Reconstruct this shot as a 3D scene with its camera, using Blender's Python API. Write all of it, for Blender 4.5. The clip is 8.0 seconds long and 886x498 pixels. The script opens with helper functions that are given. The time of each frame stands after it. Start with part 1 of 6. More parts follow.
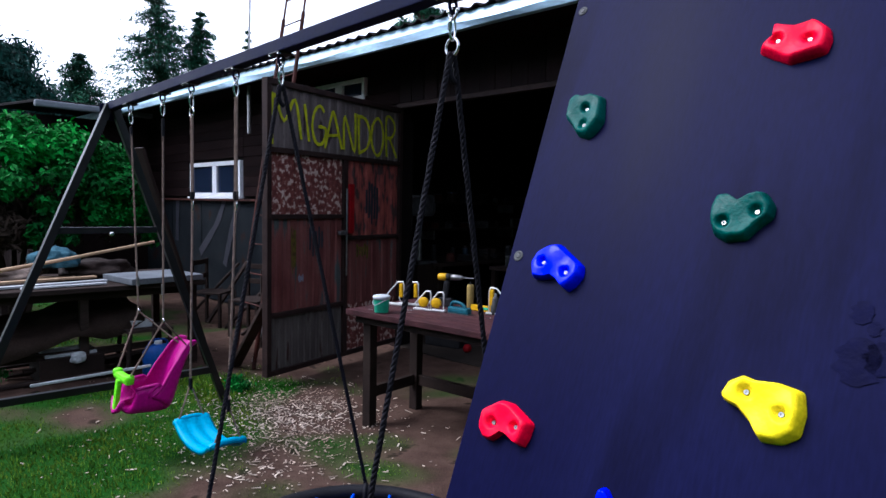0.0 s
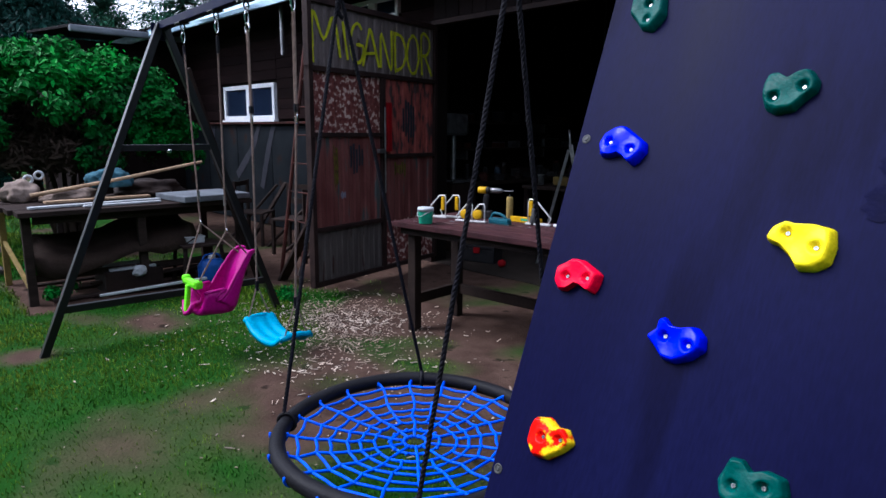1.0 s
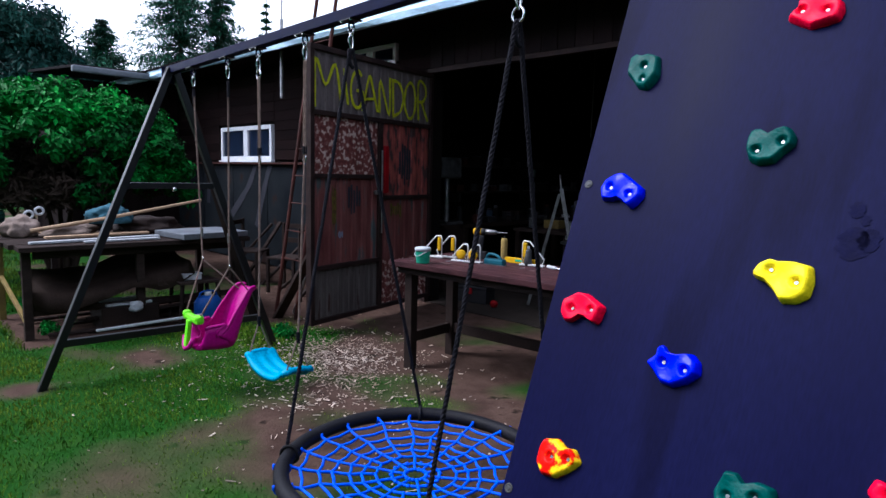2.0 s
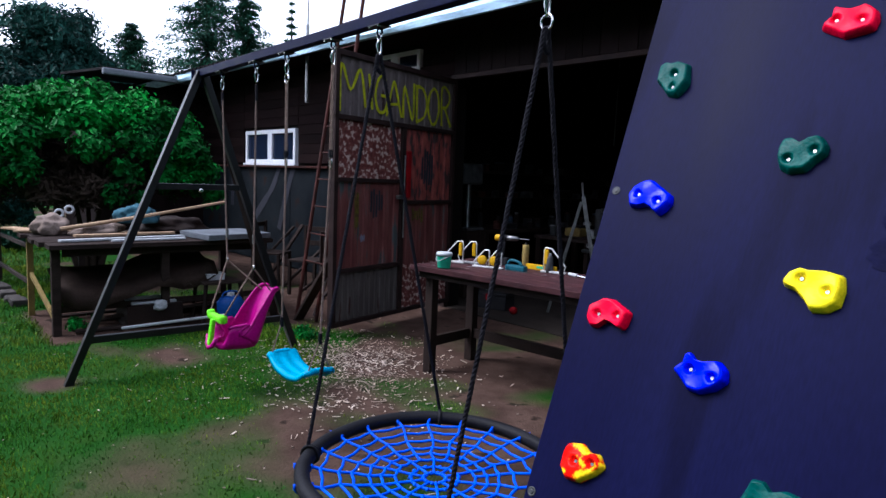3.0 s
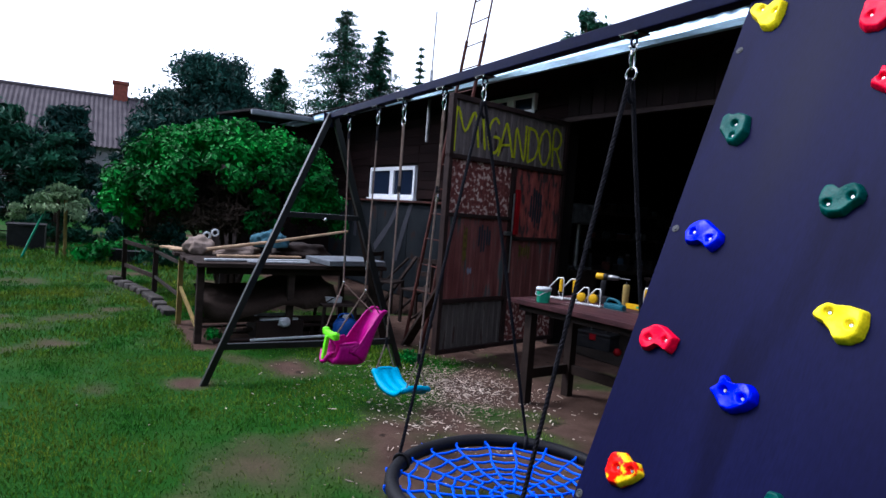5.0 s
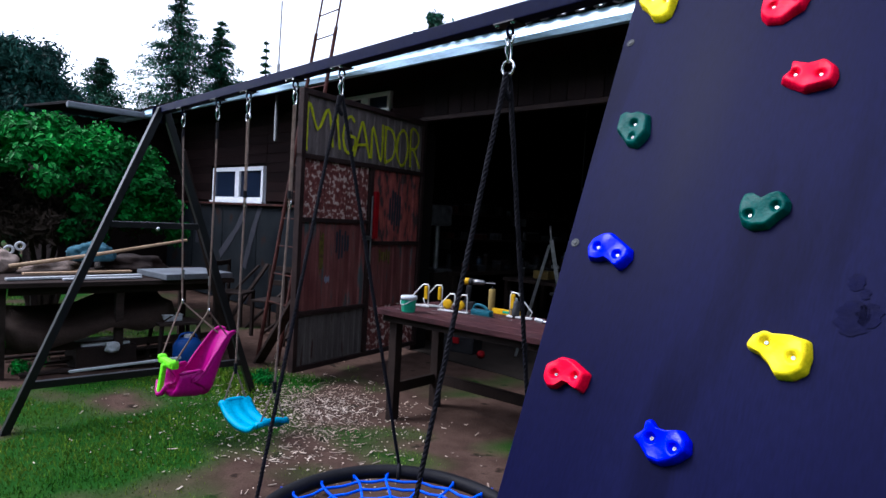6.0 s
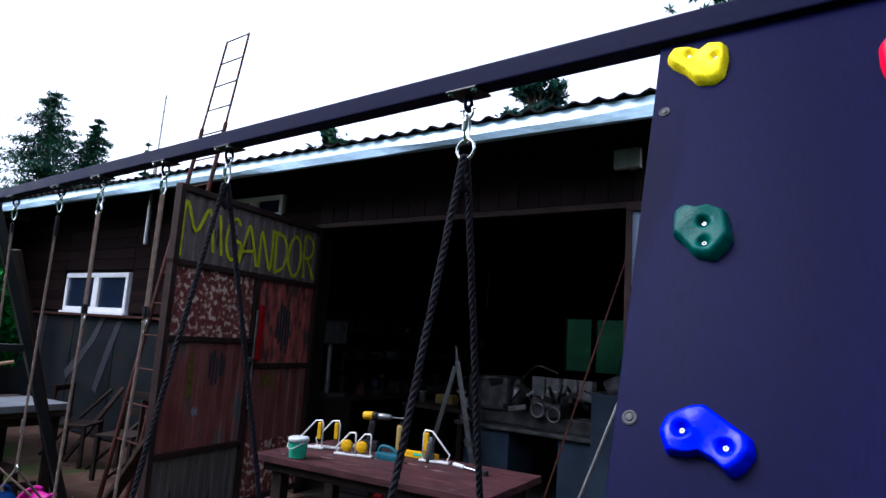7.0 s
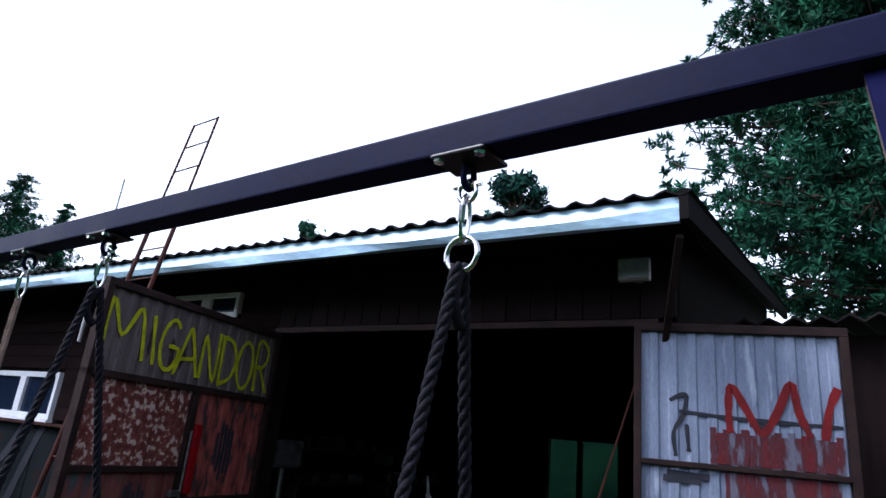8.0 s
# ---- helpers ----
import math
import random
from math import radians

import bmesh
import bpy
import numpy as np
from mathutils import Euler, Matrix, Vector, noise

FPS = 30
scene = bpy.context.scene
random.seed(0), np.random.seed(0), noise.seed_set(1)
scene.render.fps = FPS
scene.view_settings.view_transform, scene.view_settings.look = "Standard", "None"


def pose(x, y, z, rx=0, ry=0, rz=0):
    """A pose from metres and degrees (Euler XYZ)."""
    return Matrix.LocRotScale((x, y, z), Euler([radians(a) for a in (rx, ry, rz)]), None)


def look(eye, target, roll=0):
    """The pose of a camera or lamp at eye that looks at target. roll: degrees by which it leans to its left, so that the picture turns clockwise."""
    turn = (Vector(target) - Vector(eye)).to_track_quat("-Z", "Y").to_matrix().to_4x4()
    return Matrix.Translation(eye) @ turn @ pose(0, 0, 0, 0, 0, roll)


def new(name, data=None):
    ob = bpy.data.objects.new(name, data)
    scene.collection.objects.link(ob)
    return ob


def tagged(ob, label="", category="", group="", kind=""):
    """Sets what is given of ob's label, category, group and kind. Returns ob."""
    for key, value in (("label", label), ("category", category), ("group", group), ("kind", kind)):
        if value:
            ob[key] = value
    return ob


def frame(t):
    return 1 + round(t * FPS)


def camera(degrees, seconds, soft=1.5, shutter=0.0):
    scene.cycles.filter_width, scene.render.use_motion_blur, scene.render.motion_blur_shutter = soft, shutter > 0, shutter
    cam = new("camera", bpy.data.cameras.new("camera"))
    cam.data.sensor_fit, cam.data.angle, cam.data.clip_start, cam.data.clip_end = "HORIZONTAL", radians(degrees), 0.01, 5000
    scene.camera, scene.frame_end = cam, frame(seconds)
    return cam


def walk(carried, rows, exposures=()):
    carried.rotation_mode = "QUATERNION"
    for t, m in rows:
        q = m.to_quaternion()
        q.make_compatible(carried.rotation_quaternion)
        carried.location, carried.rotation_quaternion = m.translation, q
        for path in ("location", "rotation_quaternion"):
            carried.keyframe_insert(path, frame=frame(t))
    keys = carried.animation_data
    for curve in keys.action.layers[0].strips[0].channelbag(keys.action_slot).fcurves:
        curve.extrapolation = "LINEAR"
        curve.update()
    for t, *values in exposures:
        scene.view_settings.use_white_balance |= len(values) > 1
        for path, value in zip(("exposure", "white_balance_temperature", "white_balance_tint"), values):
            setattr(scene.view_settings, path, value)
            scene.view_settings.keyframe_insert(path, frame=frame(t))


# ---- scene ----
cam = camera(70.44, 8.0)
PATH = [
    (0, (1.368, -1.293, 1.585), (-0.093, 0.065, 1.449), 1.11),
    (0.5, (1.387, -1.380, 1.521), (-0.106, -0.099, 1.161), 0.57),
    (1, (1.445, -1.529, 1.504), (-0.044, -0.245, 1.136), 0.41),
    (1.5, (1.501, -1.594, 1.504), (0.035, -0.263, 1.224), 1.59),
    (1.7, (1.494, -1.635, 1.507), (0.022, -0.305, 1.253), 0.89),
    (2.8, (1.505, -1.679, 1.496), (-0.003, -0.379, 1.302), 2.96),
    (3, (1.495, -1.687, 1.499), (-0.025, -0.406, 1.281), 2.23),
    (3.5, (1.509, -1.703, 1.512), (-0.050, -0.469, 1.293), 3.10),
    (4, (1.604, -1.690, 1.514), (-0.080, -0.631, 1.307), 2.49),
    (4.2, (1.656, -1.684, 1.515), (-0.071, -0.697, 1.302), 3.59),
    (5.3, (1.765, -1.752, 1.482), (0.036, -0.751, 1.398), 4.16),
    (5.5, (1.670, -1.669, 1.525), (-0.024, -0.608, 1.458), 3.30),
    (6, (1.458, -1.591, 1.525), (-0.014, -0.241, 1.435), 3.12),
    (6.5, (1.182, -1.406, 1.535), (-0.167, 0.065, 1.666), 3.09),
    (7, (0.894, -1.218, 1.580), (-0.320, 0.346, 1.867), 3.67),
    (7.5, (0.614, -1.073, 1.619), (-0.355, 0.588, 2.169), 1.94),
    (7.7, (0.530, -0.944, 1.711), (-0.411, 0.730, 2.271), 3.46),
    (7.9, (0.466, -0.753, 1.777), (-0.556, 0.850, 2.399), 3.75),
    (8, (0.480, -0.696, 1.791), (-0.653, 0.839, 2.392), 5.63),
]
walk(cam, [(t, look(eye, target, roll)) for t, eye, target, roll in PATH], [(0, 1.65, 5650, 16), (8, 1.65, 5650, 16)])

# ---- world, sun ----
world = bpy.data.worlds.new("world")
scene.world = world
world.use_nodes = True
wt = world.node_tree
sky = wt.nodes.new("ShaderNodeTexSky")
sky.sky_type, sky.sun_disc = "NISHITA", False
sky.sun_elevation, sky.sun_rotation = radians(50), radians(219)
sky.air_density, sky.dust_density, sky.ozone_density = 1.0, 1.5, 1.0
grey = wt.nodes.new("ShaderNodeHueSaturation")
grey.inputs["Saturation"].default_value = 0.28
wt.links.new(sky.outputs[0], grey.inputs["Color"])
wt.links.new(grey.outputs[0], wt.nodes["Background"].inputs[0])
wt.nodes["Background"].inputs[1].default_value = 0.15
sun = new("sun", bpy.data.lights.new("sun", "SUN"))
sun.data.energy, sun.data.angle, sun.data.color = 1.3, radians(26), (1.0, 0.97, 0.93)
sun.matrix_world = look((0, 0, 0), (0.45, 0.55, -0.85))


# ---- materials ----
def rgb(c):
    return (*c, 1.0)


def mat(name, c1, c2=None, scale=6.0, rough=0.6, metal=0.0, bump=0.15, fine=60.0, c3=None, c3_at=0.62, stretch=(1, 1, 1), coat=0.0, vary=0.0, spec=0.12):
    m = bpy.data.materials.new(name)
    m.use_nodes = True
    nt = m.node_tree
    bs = nt.nodes["Principled BSDF"]
    bs.inputs["Roughness"].default_value, bs.inputs["Metallic"].default_value = rough, metal
    bs.inputs["Coat Weight"].default_value = coat
    bs.inputs["Specular IOR Level"].default_value = spec
    tc = nt.nodes.new("ShaderNodeTexCoord")
    mp = nt.nodes.new("ShaderNodeMapping")
    mp.inputs["Scale"].default_value = stretch
    nt.links.new(tc.outputs["Object"], mp.inputs[0])
    n1 = nt.nodes.new("ShaderNodeTexNoise")
    n1.inputs["Scale"].default_value, n1.inputs["Detail"].default_value = scale, 6
    n2 = nt.nodes.new("ShaderNodeTexNoise")
    n2.inputs["Scale"].default_value, n2.inputs["Detail"].default_value = fine, 4
    for n in (n1, n2):
        nt.links.new(mp.outputs[0], n.inputs["Vector"])
    ramp = nt.nodes.new("ShaderNodeValToRGB")
    ramp.color_ramp.elements[0].position, ramp.color_ramp.elements[1].position = 0.35, 0.65
    ramp.color_ramp.elements[0].color, ramp.color_ramp.elements[1].color = rgb(c1), rgb(c2 or c1)
    if c3:
        e = ramp.color_ramp.elements.new(c3_at)
        e.color = rgb(c2 or c1)
        ramp.color_ramp.elements[-1].position = c3_at + 0.06
        ramp.color_ramp.elements[-1].color = rgb(c3)
    nt.links.new(n1.outputs[0], ramp.inputs[0])
    mul = nt.nodes.new("ShaderNodeMix")
    mul.data_type, mul.blend_type = "RGBA", "MULTIPLY"
    mul.inputs[0].default_value = 0.5
    nt.links.new(ramp.outputs[0], mul.inputs[6])
    grain = nt.nodes.new("ShaderNodeValToRGB")
    grain.color_ramp.elements[0].position, grain.color_ramp.elements[1].position = 0.3, 0.7
    grain.color_ramp.elements[0].color = (0.45, 0.45, 0.45, 1)
    nt.links.new(n2.outputs[0], grain.inputs[0])
    nt.links.new(grain.outputs[0], mul.inputs[7])
    out = mul.outputs[2]
    if vary:
        info = nt.nodes.new("ShaderNodeObjectInfo")
        hs = nt.nodes.new("ShaderNodeHueSaturation")
        ma = nt.nodes.new("ShaderNodeMapRange")
        ma.inputs[3].default_value, ma.inputs[4].default_value = 1 - vary, 1 + vary
        nt.links.new(info.outputs["Random"], ma.inputs[0])
        nt.links.new(ma.outputs[0], hs.inputs["Value"])
        nt.links.new(out, hs.inputs["Color"])
        out = hs.outputs[0]
    nt.links.new(out, bs.inputs["Base Color"])
    rr = nt.nodes.new("ShaderNodeMapRange")
    rr.inputs[3].default_value, rr.inputs[4].default_value = max(rough - 0.12, 0.03), min(rough + 0.12, 1)
    nt.links.new(n1.outputs[0], rr.inputs[0])
    nt.links.new(rr.outputs[0], bs.inputs["Roughness"])
    if bump:
        b = nt.nodes.new("ShaderNodeBump")
        b.inputs["Strength"].default_value, b.inputs["Distance"].default_value = bump, 0.01
        nt.links.new(n2.outputs[0], b.inputs["Height"])
        nt.links.new(b.outputs[0], bs.inputs["Normal"])
    return m


def leaf_mat(name, dark, light):
    m = mat(name, dark, light, 1.2, 0.6, bump=0, fine=8, spec=0.08)
    nt = m.node_tree
    bs = nt.nodes["Principled BSDF"]
    geo = nt.nodes.new("ShaderNodeNewGeometry")
    hs = nt.nodes.new("ShaderNodeHueSaturation")
    ma = nt.nodes.new("ShaderNodeMapRange")
    ma.inputs[3].default_value, ma.inputs[4].default_value = 0.45, 1.6
    nt.links.new(geo.outputs["Random Per Island"], ma.inputs[0])
    nt.links.new(ma.outputs[0], hs.inputs["Value"])
    nt.links.new(bs.inputs["Base Color"].links[0].from_socket, hs.inputs["Color"])
    nt.links.new(hs.outputs[0], bs.inputs["Base Color"])
    bs.inputs["Subsurface Weight"].default_value = 0.0
    return m


# black frame paint with the bluish sky light mixed into its colour
BLUE_LIT_STEEL = mat("blue_lit_black_steel", (0.0034, 0.0046, 0.023), (0.0052, 0.0068, 0.032), 5, 0.5, 0.0, 0.05, spec=0.05)
# darker copy of the black frame paint, without the blue light
LEG_STEEL = mat("black_satin_steel", (0.0032, 0.0032, 0.0045), (0.006, 0.006, 0.008), 5, 0.36, 0.0, 0.05, spec=0.3)
DIM_YELLOW = mat("worn_yellow_paint", (0.11, 0.10, 0.008), (0.05, 0.04, 0.012), 22, 0.75)
NAVY_PLY = mat("film_faced_plywood", (0.0037, 0.0040, 0.0245), (0.0052, 0.0058, 0.033), 1.4, 0.42, 0.0, 0.02, 90, c3=(0.0036, 0.0038, 0.021), c3_at=0.62, stretch=(2.2, 0.35, 0.35), spec=0.022)
STAIN = mat("dull_stain", (0.0034, 0.0036, 0.0205), (0.0044, 0.0048, 0.027), 20, 0.5, spec=0.02)
PLY_EDGE = mat("plywood_edge", (0.10, 0.075, 0.055), (0.06, 0.045, 0.035), 30, 0.7)
CHROME = mat("chrome", (0.75, 0.76, 0.78), (0.6, 0.6, 0.62), 20, 0.18, 1.0, 0.02, spec=0.5)
STEEL = mat("dull_steel", (0.32, 0.32, 0.33), (0.2, 0.2, 0.2), 12, 0.42, 0.9, 0.08)
ROPE_BLACK = mat("black_rope", (0.006, 0.006, 0.010), (0.012, 0.011, 0.016), 40, 0.8, 0, 0.4, 300)
ROPE_TAN = mat("tan_rope", (0.25, 0.18, 0.15), (0.17, 0.12, 0.10), 40, 0.85, 0, 0.4, 300)
ROPE_BLUE = mat("blue_net_rope", (0.002, 0.065, 0.70), (0.004, 0.11, 0.85), 30, 0.5, 0, 0.3, 250)
FOAM_BLACK = mat("black_padding", (0.005, 0.005, 0.007), (0.009, 0.009, 0.012), 9, 0.6, 0, 0.2, 80)
PINK = mat("magenta_plastic", (0.36, 0.001, 0.17), (0.42, 0.002, 0.20), 3, 0.38, 0, 0.02, spec=0.15)
LIME = mat("lime_plastic", (0.16, 0.75, 0.01), (0.2, 0.8, 0.015), 3, 0.35, 0, 0.02)
CYAN = mat("turquoise_plastic", (0.0, 0.25, 0.44), (0.0, 0.30, 0.50), 3, 0.42, 0, 0.02, spec=0.1)
H_RED = mat("red_resin", (0.86, 0.0, 0.030), (0.95, 0.0, 0.042), 9, 0.38, 0, 0.10, 160, spec=0.08)
H_GREEN = mat("green_resin", (0.0, 0.060, 0.052), (0.0, 0.085, 0.072), 9, 0.42, 0, 0.15, 160, spec=0.10)
H_BLUE = mat("blue_resin", (0.0, 0.007, 0.75), (0.0, 0.010, 0.9), 9, 0.28, 0, 0.08, 160, coat=0.03, spec=0.10)
H_YELLOW = mat("yellow_resin", (0.95, 0.74, 0.0), (0.97, 0.80, 0.0), 9, 0.38, 0, 0.08, 160, spec=0.08)
H_FIRE = mat("red_yellow_resin", (0.9, 0.004, 0.0), (0.9, 0.006, 0.0), 26, 0.35, 0, 0.1, 160, c3=(0.95, 0.62, 0.0), c3_at=0.5, spec=0.08)
# near-black colour that stands for the shade down in the screw holes
HOLE_SHADE = mat("hole_shade", (0.01, 0.012, 0.012), None, 10, 0.7)
BARN = mat("dark_stained_boards", (0.0075, 0.0040, 0.0042), (0.0145, 0.0080, 0.0078), 3, 0.8, 0, 0.35, 60, stretch=(0.4, 2, 3), vary=0.3, spec=0.025)
BARN_V = mat("dark_vertical_boards", (0.008, 0.0045, 0.005), (0.015, 0.009, 0.009), 3, 0.75, 0, 0.35, 60, stretch=(3, 2, 0.4), vary=0.3, spec=0.06)
# wall and floor colours far darkened, to stand in for the interior's deep shade
DIMMED_WALL = mat("dimmed_wall", (0.006, 0.005, 0.005), (0.010, 0.008, 0.007), 2, 0.9, 0, 0.3, spec=0.03)
DIMMED_FLOOR = mat("dimmed_floor", (0.035, 0.028, 0.024), (0.022, 0.018, 0.016), 2, 0.9, 0, 0.3, c3=(0.012, 0.010, 0.009), spec=0.05)
WHITE_PVC = mat("white_window_frame", (0.74, 0.76, 0.8), (0.66, 0.68, 0.72), 4, 0.4, 0, 0.03)
ALU = mat("galvanised_flashing", (0.55, 0.78, 0.92), (0.36, 0.52, 0.68), 2.2, 0.35, 0.25, 0.05, 20, stretch=(0.6, 3, 3), spec=0.4)
ROOFING = mat("dark_corrugated_roofing", (0.007, 0.006, 0.007), (0.013, 0.012, 0.012), 4, 0.8, 0, 0.2, spec=0.03)
GUTTER = mat("grey_gutter", (0.16, 0.18, 0.2), (0.11, 0.12, 0.14), 3, 0.5, 0.3, 0.1)
RUST = mat("rusty_steel", (0.055, 0.014, 0.010), (0.026, 0.010, 0.008), 7, 0.75, 0.0, 0.3)
GATE_FRAME = mat("rusty_dark_frame", (0.016, 0.009, 0.009), (0.030, 0.017, 0.015), 8, 0.65, 0.1, 0.25)
GATE_SIGN = mat("grey_brown_ribbed_sheet", (0.068, 0.054, 0.054), (0.12, 0.098, 0.096), 4, 0.7, 0.0, 0.2, c3=(0.028, 0.017, 0.016), stretch=(3, 1, 0.6))
GATE_BRICK = mat("flaking_red_white_paint", (0.085, 0.022, 0.020), (0.15, 0.046, 0.040), 22, 0.75, 0, 0.35, 70, c3=(0.44, 0.33, 0.29), c3_at=0.53)
GATE_DARK = mat("dark_rust_red_sheet", (0.095, 0.026, 0.025), (0.155, 0.055, 0.05), 3, 0.7, 0.0, 0.25, c3=(0.058, 0.070, 0.072), c3_at=0.58, stretch=(3, 1, 0.6))
GATE_PINK = mat("faded_pink_red_sheet", (0.30, 0.075, 0.06), (0.18, 0.045, 0.04), 7, 0.75, 0, 0.3, c3=(0.05, 0.03, 0.03), c3_at=0.53, stretch=(2, 1, 0.7))
GATE_GREY = mat("grey_corrugated_sheet", (0.058, 0.048, 0.046), (0.09, 0.078, 0.074), 4, 0.65, 0.0, 0.2, c3=(0.034, 0.016, 0.014), stretch=(3, 1, 0.5))
ZINC = mat("zinc_sheet", (0.26, 0.30, 0.40), (0.17, 0.20, 0.28), 3, 0.55, 0.2, 0.12, c3=(0.33, 0.37, 0.46), stretch=(3, 1, 0.5))
SPRAY_YELLOW = mat("yellow_spray_paint", (0.42, 0.44, 0.005), (0.27, 0.29, 0.005), 14, 0.7)
SPRAY_RED = mat("red_spray_paint", (0.20, 0.014, 0.014), (0.12, 0.012, 0.014), 9, 0.7)
SPRAY_BLACK = mat("black_spray_paint", (0.02, 0.022, 0.03), (0.03, 0.03, 0.04), 9, 0.7)
RED_PAINT = mat("red_paint", (0.24, 0.002, 0.006), (0.17, 0.003, 0.006), 6, 0.6)
OLD_WOOD = mat("weathered_planks", (0.040, 0.028, 0.025), (0.022, 0.016, 0.014), 5, 0.85, 0, 0.35, 50, stretch=(3, 0.5, 3), vary=0.3, spec=0.04)
BENCH_WOOD = mat("stained_bench_wood", (0.052, 0.019, 0.021), (0.024, 0.009, 0.011), 7, 0.6, 0, 0.4, 45, c3=(0.15, 0.095, 0.09), c3_at=0.66, stretch=(0.9, 3, 3), vary=0.2, spec=0.10)
DARK_WOOD = mat("dark_wood", (0.013, 0.008, 0.007), (0.024, 0.015, 0.012), 6, 0.75, 0, 0.3, 60)
PALE_WOOD = mat("pale_wood", (0.42, 0.29, 0.18), (0.32, 0.21, 0.13), 8, 0.7, 0, 0.25, 60)
YELLOW_POST = mat("yellowish_post", (0.24, 0.17, 0.05), (0.16, 0.11, 0.04), 8, 0.7)
GREY_PANEL = mat("blue_grey_sheet", (0.0065, 0.0085, 0.011), (0.013, 0.016, 0.019), 2.5, 0.7, 0.0, 0.15, c3=(0.022, 0.012, 0.010), c3_at=0.62, spec=0.03)
TOOL_YELLOW = mat("yellow_tool_plastic", (0.60, 0.34, 0.004), (0.5, 0.28, 0.004), 8, 0.4)
TOOL_WHITE = mat("pale_cast_alloy", (0.72, 0.72, 0.72), (0.6, 0.6, 0.6), 10, 0.35, 0.3, 0.05)
TOOL_BLACK = mat("black_tool_plastic", (0.012, 0.012, 0.014), (0.02, 0.02, 0.022), 10, 0.5)
TOOL_TEAL = mat("teal_tool_plastic", (0.01, 0.07, 0.10), (0.012, 0.09, 0.12), 10, 0.45)
POT_GREEN = mat("green_tub", (0.03, 0.36, 0.22), (0.04, 0.42, 0.26), 6, 0.4)
POT_WHITE = mat("white_plastic", (0.50, 0.52, 0.55), (0.40, 0.42, 0.44), 6, 0.45, 0, 0.03)
MACHINE = mat("grey_machine_paint", (0.09, 0.092, 0.095), (0.03, 0.031, 0.033), 9, 0.5, 0.2, 0.1)
MACHINE_BLUE = mat("blue_grey_machine_base", (0.035, 0.055, 0.085), (0.022, 0.036, 0.056), 3, 0.55, 0.0, 0.1)
BLUE_CAN = mat("blue_plastic", (0.008, 0.05, 0.22), (0.012, 0.07, 0.28), 5, 0.4)
CLOTH_BLUE = mat("blue_green_cloth", (0.02, 0.07, 0.10), (0.05, 0.13, 0.17), 14, 0.9, 0, 0.5)
SACK = mat("pale_sacking", (0.26, 0.20, 0.17), (0.16, 0.12, 0.10), 8, 0.9, 0, 0.4)
TARP = mat("brown_tarpaulin", (0.075, 0.05, 0.04), (0.05, 0.034, 0.028), 4, 0.8, 0, 0.3)
STONE = mat("grey_stone", (0.06, 0.052, 0.048), (0.03, 0.027, 0.025), 8, 0.9, 0, 0.5, vary=0.25)
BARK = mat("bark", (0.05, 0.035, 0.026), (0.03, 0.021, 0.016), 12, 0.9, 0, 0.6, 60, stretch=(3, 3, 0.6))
LEAF_BUSH = leaf_mat("bright_green_foliage", (0.003, 0.06, 0.011), (0.008, 0.24, 0.026))
LEAF_PINE = leaf_mat("blue_green_needles", (0.004, 0.024, 0.020), (0.010, 0.05, 0.038))
LEAF_SPRUCE = leaf_mat("dark_green_needles", (0.007, 0.040, 0.024), (0.016, 0.085, 0.045))
LEAF_PALE = leaf_mat("pale_green_leaves", (0.12, 0.20, 0.10), (0.28, 0.36, 0.2))
GRASS = leaf_mat("grass_blades", (0.010, 0.115, 0.006), (0.150, 0.190, 0.014))
CHIPS = leaf_mat("pale_wood_chips", (0.26, 0.19, 0.15), (0.52, 0.44, 0.37))
TILE_ROOF = mat("grey_fibre_cement_roof", (0.05, 0.042, 0.05), (0.085, 0.072, 0.08), 2, 0.85, 0, 0.2)
PLASTER = mat("pale_plaster", (0.20, 0.20, 0.22), (0.16, 0.16, 0.17), 2, 0.9)
BRICK = mat("orange_brick", (0.20, 0.055, 0.04), (0.13, 0.04, 0.03), 9, 0.85, 0, 0.3)
FLOOD_LENS = mat("frosted_lamp_glass", (0.30, 0.33, 0.36), (0.22, 0.25, 0.28), 12, 0.3, spec=0.4)
FLOOD_BODY = mat("pale_grey_lamp_housing", (0.34, 0.33, 0.32), (0.24, 0.23, 0.22), 9, 0.5)
WORN_RED = mat("smeared_red_paint", (0.11, 0.015, 0.018), (0.07, 0.024, 0.030), 7, 0.75, c3=(0.12, 0.115, 0.155), c3_at=0.52, stretch=(2, 1, 0.5))
HOSE = mat("green_hose", (0.0, 0.16, 0.08), (0.0, 0.2, 0.1), 10, 0.45)

GLASS = bpy.data.materials.new("window_glass")
GLASS.use_nodes = True
GLASS.node_tree.nodes["Principled BSDF"].inputs["Base Color"].default_value = (0.008, 0.014, 0.03, 1)
GLASS.node_tree.nodes["Principled BSDF"].inputs["Roughness"].default_value = 0.05
GLASS.node_tree.nodes["Principled BSDF"].inputs["Specular IOR Level"].default_value = 0.25
CLEAR = bpy.data.materials.new("clear_glass")
CLEAR.use_nodes = True
CLEAR.node_tree.nodes["Principled BSDF"].inputs["Base Color"].default_value = (0.24, 0.26, 0.25, 1)
CLEAR.node_tree.nodes["Principled BSDF"].inputs["Transmission Weight"].default_value = 1.0
CLEAR.node_tree.nodes["Principled BSDF"].inputs["Roughness"].default_value = 0.03
LED = bpy.data.materials.new("red_indicator")
LED.use_nodes = True
LED.node_tree.nodes["Principled BSDF"].inputs["Emission Color"].default_value = (1, 0.02, 0.05, 1)
